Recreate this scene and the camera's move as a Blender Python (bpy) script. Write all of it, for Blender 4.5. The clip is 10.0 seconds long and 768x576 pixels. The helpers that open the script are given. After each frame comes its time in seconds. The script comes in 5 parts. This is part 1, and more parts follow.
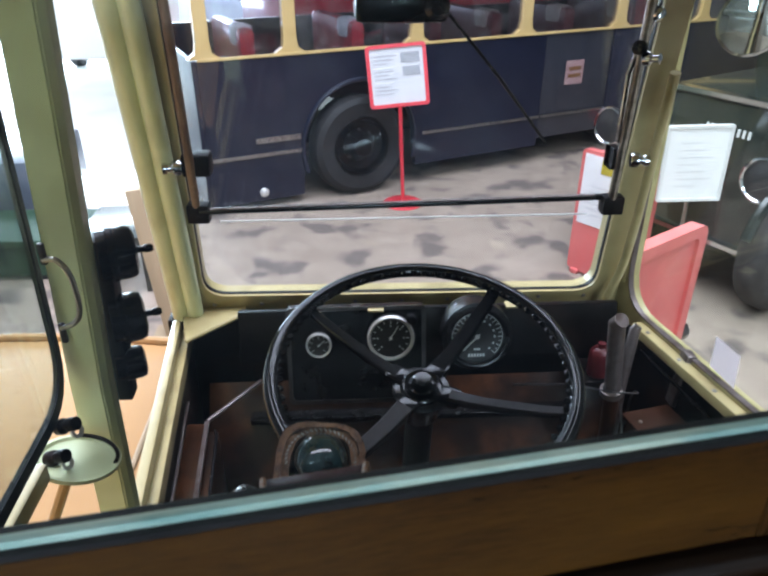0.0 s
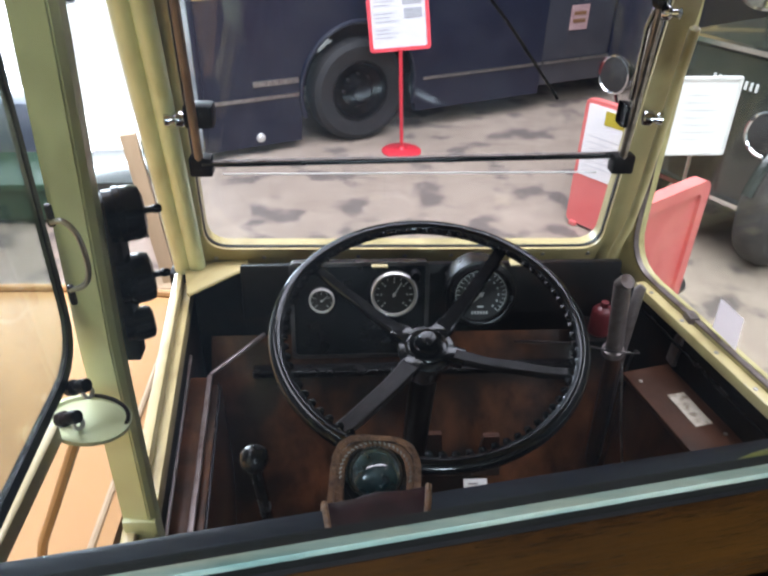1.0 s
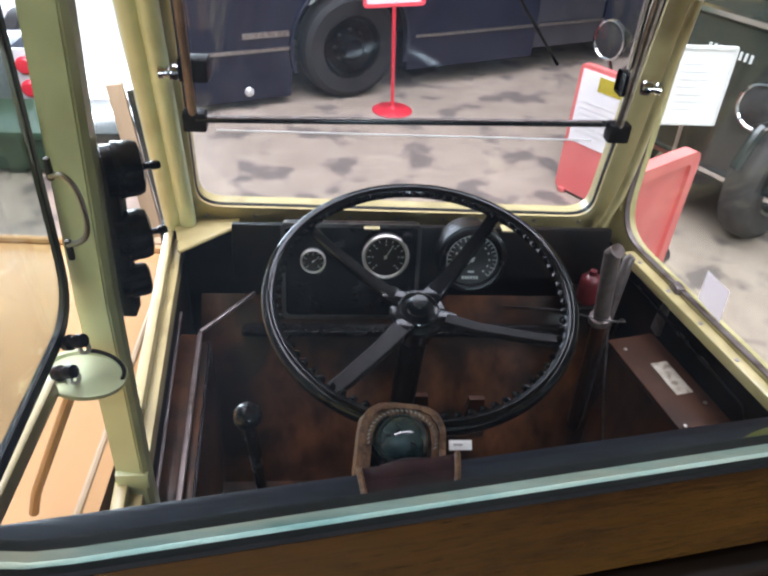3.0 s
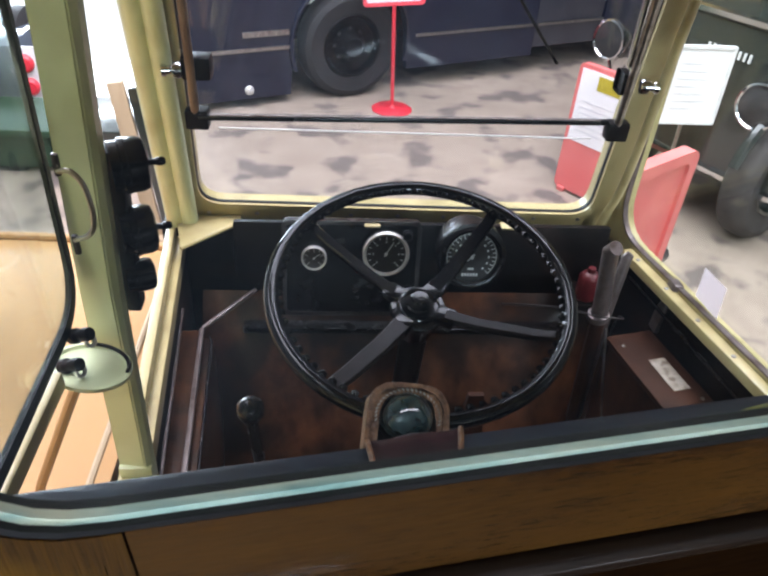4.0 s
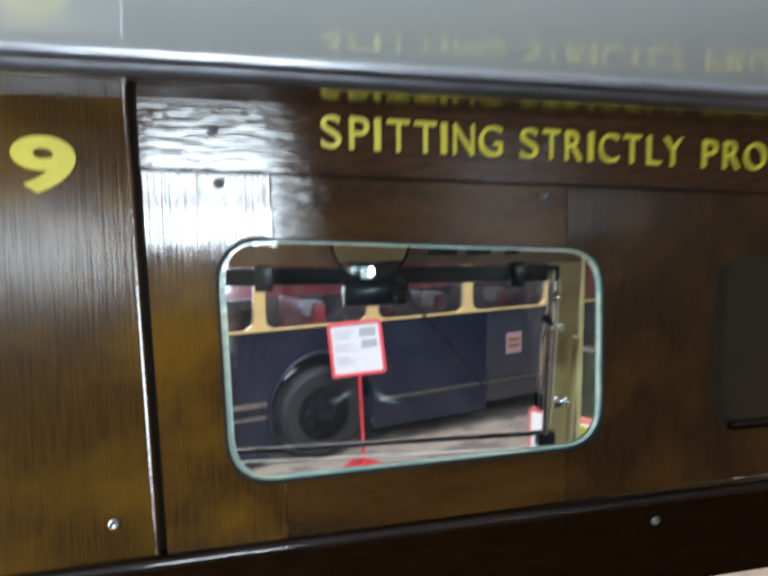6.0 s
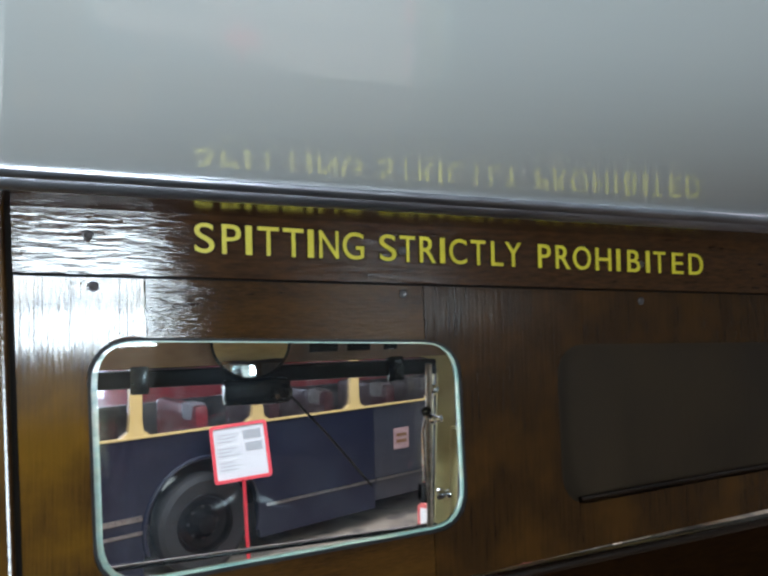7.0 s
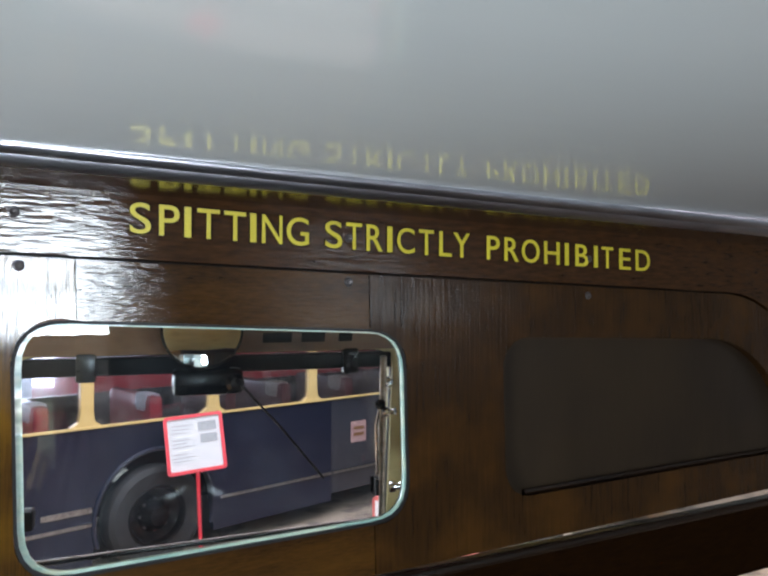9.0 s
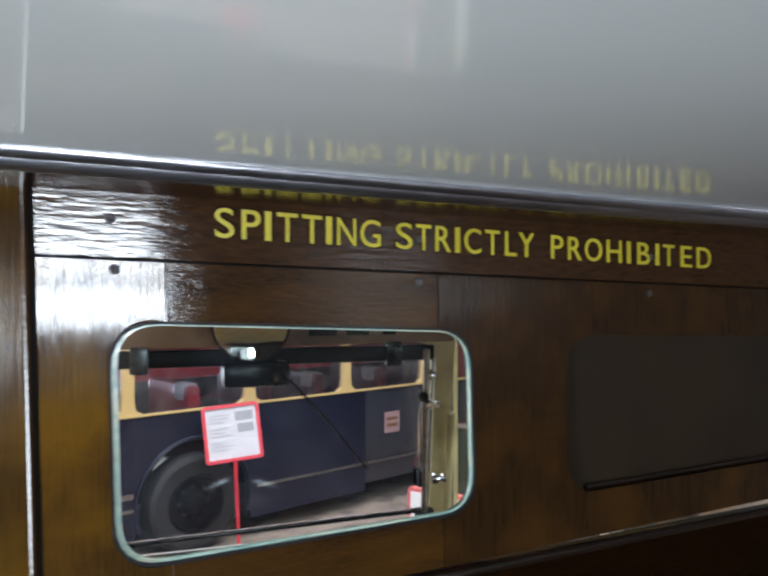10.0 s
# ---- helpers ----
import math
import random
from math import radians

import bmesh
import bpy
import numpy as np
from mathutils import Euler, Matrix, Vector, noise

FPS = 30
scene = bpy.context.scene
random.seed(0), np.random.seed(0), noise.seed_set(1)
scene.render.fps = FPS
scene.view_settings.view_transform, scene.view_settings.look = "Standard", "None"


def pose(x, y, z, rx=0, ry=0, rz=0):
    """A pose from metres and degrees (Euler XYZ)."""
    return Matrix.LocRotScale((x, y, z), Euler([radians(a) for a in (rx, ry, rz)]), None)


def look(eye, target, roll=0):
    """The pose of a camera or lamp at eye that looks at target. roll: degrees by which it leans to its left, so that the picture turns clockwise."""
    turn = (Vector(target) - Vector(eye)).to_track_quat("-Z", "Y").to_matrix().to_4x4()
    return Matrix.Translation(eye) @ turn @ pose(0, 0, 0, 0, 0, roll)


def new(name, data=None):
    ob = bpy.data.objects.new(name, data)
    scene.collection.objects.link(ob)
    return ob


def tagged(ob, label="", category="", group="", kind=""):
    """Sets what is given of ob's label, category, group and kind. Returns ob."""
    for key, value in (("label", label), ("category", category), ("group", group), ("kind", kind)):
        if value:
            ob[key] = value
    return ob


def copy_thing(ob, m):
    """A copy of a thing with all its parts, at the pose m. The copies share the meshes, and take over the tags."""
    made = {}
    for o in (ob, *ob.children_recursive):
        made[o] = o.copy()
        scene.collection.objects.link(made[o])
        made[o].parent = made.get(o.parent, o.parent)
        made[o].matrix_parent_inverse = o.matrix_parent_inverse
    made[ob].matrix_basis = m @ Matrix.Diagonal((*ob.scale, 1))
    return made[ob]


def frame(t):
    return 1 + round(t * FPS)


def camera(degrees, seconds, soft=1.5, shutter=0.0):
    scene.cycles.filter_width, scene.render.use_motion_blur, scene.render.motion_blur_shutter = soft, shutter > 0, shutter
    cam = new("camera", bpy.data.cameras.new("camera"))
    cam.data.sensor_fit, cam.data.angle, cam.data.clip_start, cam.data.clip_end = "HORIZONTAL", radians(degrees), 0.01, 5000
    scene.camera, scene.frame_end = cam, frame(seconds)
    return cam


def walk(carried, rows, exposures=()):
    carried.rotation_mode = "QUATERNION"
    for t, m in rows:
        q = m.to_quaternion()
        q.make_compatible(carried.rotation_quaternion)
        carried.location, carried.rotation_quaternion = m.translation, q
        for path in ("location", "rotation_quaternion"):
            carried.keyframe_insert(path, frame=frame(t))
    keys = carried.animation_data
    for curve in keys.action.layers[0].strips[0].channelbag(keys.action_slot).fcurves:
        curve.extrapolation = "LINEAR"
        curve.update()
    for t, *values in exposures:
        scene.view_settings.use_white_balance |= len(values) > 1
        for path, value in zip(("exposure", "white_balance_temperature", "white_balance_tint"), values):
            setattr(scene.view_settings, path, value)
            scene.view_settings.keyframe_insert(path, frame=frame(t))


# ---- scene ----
cam = camera(59.1, 10.0, soft=2.4, shutter=0.5)
PATH = [
    (0, 0.1187, -0.0910, 1.9392, -28.730, -0.074, -3.264),
    (0.5, 0.1143, -0.0724, 1.9465, -30.779, -0.556, -2.378),
    (1, 0.1004, -0.0722, 1.9507, -33.243, -1.033, -3.256),
    (1.5, 0.1006, -0.0700, 1.9490, -35.096, -1.475, -3.368),
    (2, 0.0973, -0.0730, 1.9513, -35.612, -2.213, -3.403),
    (2.5, 0.0906, -0.0725, 1.9540, -36.396, -2.902, -3.349),
    (4, 0.0824, -0.0842, 1.9583, -36.646, -3.291, -3.423),
    (4.5, 0.0820, -0.1442, 1.9638, -35.086, -2.481, -2.634),
    (5, 0.0636, -0.2428, 1.9753, -27.655, -0.916, -3.396),
    (5.5, 0.0399, -0.3364, 1.9757, -14.622, 0.356, -4.209),
    (6, 0.0477, -0.3982, 1.9853, -6.096, 0.230, -7.304),
    (6.2, 0.0458, -0.4240, 1.9909, -2.841, 0.874, -9.715),
    (7.3, 0.0549, -0.4347, 1.9842, 2.295, 0.904, -18.055),
    (7.5, 0.0560, -0.4357, 1.9844, 2.407, 0.865, -18.333),
    (8, 0.0576, -0.4333, 1.9835, 2.060, 0.656, -18.947),
    (8.5, 0.0649, -0.4321, 1.9833, 1.822, 0.448, -19.765),
    (9, 0.0659, -0.4289, 1.9817, 1.438, -0.020, -20.179),
    (9.5, 0.0562, -0.4271, 1.9851, 0.872, -0.157, -20.369),
    (10, 0.0351, -0.4314, 1.9882, 0.651, 0.059, -17.608),
]
walk(cam, [(t, pose(x, y, z, 90 + p, r, w)) for t, x, y, z, p, r, w in PATH], [(0.0, 1.26, 5750, 9), (0.5, 1.42, 6000, 11), (1.0, 1.50, 6150, 13), (4.0, 1.54, 6150, 14), (4.5, 1.48, 6200, 14), (5.0, 1.34, 6150, 12), (5.5, 1.46, 6200, 12), (6.0, 1.32, 6100, 7),
      (7.5, 1.26, 6050, 6), (8.0, 1.28, 6150, 9), (8.5, 1.42, 6200, 11), (9.0, 1.34, 6250, 11), (9.5, 1.34, 6300, 12), (10.0, 1.18, 6250, 12)])

# ---------------------------------------------------------------- light
world = bpy.data.worlds.new("world")
scene.world = world
world.use_nodes = True
wn = world.node_tree.nodes
sky = wn.new("ShaderNodeTexSky")
sky.sky_type = 'NISHITA'
sky.sun_disc = False
sky.sun_elevation = radians(33)
sky.sun_rotation = radians(-15)
wn["Background"].inputs[1].default_value = 0.07
world.node_tree.links.new(sky.outputs[0], wn["Background"].inputs[0])


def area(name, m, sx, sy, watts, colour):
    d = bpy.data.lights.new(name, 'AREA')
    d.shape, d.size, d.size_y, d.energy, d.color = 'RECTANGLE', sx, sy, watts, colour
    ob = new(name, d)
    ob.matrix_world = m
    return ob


sun = bpy.data.lights.new("sun", 'SUN')
sun.energy, sun.angle, sun.color = 5.0, radians(0.5), (1.0, 0.97, 0.92)
new("sun", sun).matrix_world = look((-0.26 * 0.84 * 20, 0.966 * 0.84 * 20, 0.545 * 20), (0, 0, 0))
# unseen lamps added for daylight from overhead, the hall's doorway and the bus's openings
area("overhead_glow", look((0.5, 1.9, 6.3), (0.5, 1.9, 0)), 7.0, 6.0, 690, (1.0, 0.87, 0.91))
# second overhead fill, added to brighten the post and notices from behind
area("rear_fill_glow", look((2.4, -4.0, 6.3), (1.4, 3.0, 0)), 4.0, 2.8, 240, (1.0, 0.95, 0.98))
area("doorway_glow", look((-5.4, 12.6, 2.6), (-1.5, 5.0, 0.5)), 6.0, 4.6, 900, (0.93, 0.95, 1.0))
# hangs inside the saloon, placed for the highlight on the upper left wood
area("rear_glow", look((0.60, -3.14, 1.935), (0.0, 0.0, 1.95)), 0.66, 0.20, 17, (0.86, 0.95, 1.0))
area("side_glow", look((-0.98, -0.82, 1.6), (0.0, -0.25, 1.9)), 0.5, 0.5, 16, (0.86, 0.95, 1.0))


# ---------------------------------------------------------------- materials
def mat(name, colour, rough=0.5, metal=0.0, colour2=None, scale=8.0, stretch=(1, 1, 1), detail=6.0, bump=0.0, bscale=60.0,
        coat=0.0, stain=None, stain_scale=3.0, stain_amount=0.5, rough2=None, spec=0.5, turn=0.0, coat_rough=0.06, follow=False, ramp=(0.32, 0.68), sramp=(0.48, 0.66)):
    """Principled paint or wood with grain noise, larger stains and fine relief."""
    m = bpy.data.materials.new(name)
    m.use_nodes = True
    nt = m.node_tree
    n, l = nt.nodes, nt.links
    b = n["Principled BSDF"]
    b.inputs["Base Color"].default_value = (*colour, 1)
    b.inputs["Roughness"].default_value = rough
    b.inputs["Metallic"].default_value = metal
    b.inputs["Specular IOR Level"].default_value = spec
    b.inputs["Coat Weight"].default_value = coat
    b.inputs["Coat Roughness"].default_value = coat_rough
    tc = n.new("ShaderNodeTexCoord")
    mp = n.new("ShaderNodeMapping")
    mp.inputs["Scale"].default_value = stretch
    mp.inputs["Rotation"].default_value = (0, 0, turn)
    l.new(tc.outputs["Object"], mp.inputs["Vector"])
    out = None
    if colour2:
        t = n.new("ShaderNodeTexNoise")
        t.inputs["Scale"].default_value = scale
        t.inputs["Detail"].default_value = detail
        t.inputs["Roughness"].default_value = 0.62
        l.new(mp.outputs[0], t.inputs["Vector"])
        r = n.new("ShaderNodeValToRGB")
        r.color_ramp.elements[0].position, r.color_ramp.elements[1].position = ramp
        r.color_ramp.elements[0].color, r.color_ramp.elements[1].color = (*colour, 1), (*colour2, 1)
        l.new(t.outputs["Fac"], r.inputs["Fac"])
        out = r.outputs["Color"]
    if stain:
        t2 = n.new("ShaderNodeTexNoise")
        t2.inputs["Scale"].default_value = stain_scale
        t2.inputs["Detail"].default_value = 8.0
        l.new((mp if follow else tc).outputs[0 if follow else "Object"], t2.inputs["Vector"])
        r2 = n.new("ShaderNodeValToRGB")
        r2.color_ramp.elements[0].position, r2.color_ramp.elements[1].position = sramp
        r2.color_ramp.elements[0].color = (0, 0, 0, 1)
        r2.color_ramp.elements[1].color = (stain_amount,) * 3 + (1,)
        l.new(t2.outputs["Fac"], r2.inputs["Fac"])
        mx = n.new("ShaderNodeMix")
        mx.data_type = 'RGBA'
        l.new(r2.outputs["Color"], mx.inputs["Factor"])
        if out:
            l.new(out, mx.inputs["A"])
        else:
            mx.inputs["A"].default_value = (*colour, 1)
        mx.inputs["B"].default_value = (*stain, 1)
        out = mx.outputs["Result"]
        if rough2 is not None:
            mr = n.new("ShaderNodeMapRange")
            mr.inputs["To Min"].default_value, mr.inputs["To Max"].default_value = rough, rough2
            l.new(t2.outputs["Fac"], mr.inputs["Value"])
            l.new(mr.outputs[0], b.inputs["Roughness"])
    if out:
        l.new(out, b.inputs["Base Color"])
    if bump:
        t3 = n.new("ShaderNodeTexNoise")
        t3.inputs["Scale"].default_value = bscale
        t3.inputs["Detail"].default_value = 4.0
        l.new(mp.outputs[0], t3.inputs["Vector"])
        bp = n.new("ShaderNodeBump")
        bp.inputs["Strength"].default_value = bump
        bp.inputs["Distance"].default_value = 0.002
        l.new(t3.outputs["Fac"], bp.inputs["Height"])
        l.new(bp.outputs["Normal"], b.inputs["Normal"])
        if coat:
            l.new(bp.outputs["Normal"], b.inputs["Coat Normal"])
    return m


def glass(name, tint=(0.93, 0.97, 0.95), gloss=0.02, dirt_haze=0.05, dirt_haze_colour=(0.6, 0.6, 0.58), base=0.04):
    m = bpy.data.materials.new(name)
    m.use_nodes = True
    nt = m.node_tree
    n, l = nt.nodes, nt.links
    n.remove(n["Principled BSDF"])
    tr = n.new("ShaderNodeBsdfTransparent")
    tr.inputs[0].default_value = (*tint, 1)
    gl = n.new("ShaderNodeBsdfGlossy")
    gl.inputs["Roughness"].default_value = gloss
    df = n.new("ShaderNodeBsdfDiffuse")
    df.inputs[0].default_value = (*dirt_haze_colour, 1)
    fa = n.new("ShaderNodeLayerWeight")
    fa.inputs["Blend"].default_value = 0.5
    pw = n.new("ShaderNodeMath")
    pw.operation = 'POWER'
    pw.inputs[1].default_value = 5.0
    l.new(fa.outputs["Facing"], pw.inputs[0])
    fr = n.new("ShaderNodeMath")
    fr.operation = 'MULTIPLY_ADD'
    fr.inputs[1].default_value, fr.inputs[2].default_value = 0.9, base
    l.new(pw.outputs[0], fr.inputs[0])
    mx = n.new("ShaderNodeMixShader")
    l.new(fr.outputs[0], mx.inputs[0])
    l.new(tr.outputs[0], mx.inputs[1])
    l.new(gl.outputs[0], mx.inputs[2])
    tc = n.new("ShaderNodeTexCoord")
    ns = n.new("ShaderNodeTexNoise")
    ns.inputs["Scale"].default_value = 9.0
    ns.inputs["Detail"].default_value = 8.0
    l.new(tc.outputs["Object"], ns.inputs["Vector"])
    mr = n.new("ShaderNodeMapRange")
    mr.inputs["From Min"].default_value, mr.inputs["From Max"].default_value = 0.45, 0.85
    mr.inputs["To Min"].default_value, mr.inputs["To Max"].default_value = dirt_haze * 0.25, dirt_haze * 2.0
    l.new(ns.outputs["Fac"], mr.inputs["Value"])
    m2 = n.new("ShaderNodeMixShader")
    l.new(mr.outputs[0], m2.inputs[0])
    l.new(mx.outputs[0], m2.inputs[1])
    l.new(df.outputs[0], m2.inputs[2])
    l.new(m2.outputs[0], n["Material Output"].inputs["Surface"])
    return m


def glow(name, colour, strength):
    m = bpy.data.materials.new(name)
    m.use_nodes = True
    b = m.node_tree.nodes["Principled BSDF"]
    b.inputs["Base Color"].default_value = (*colour, 1)
    b.inputs["Emission Color"].default_value = (*colour, 1)
    b.inputs["Emission Strength"].default_value = strength
    return m


WOOD = dict(rough=0.65, bump=0.14, detail=10.0, spec=0.06, follow=True, ramp=(0.30, 0.70), sramp=(0.40, 0.70))
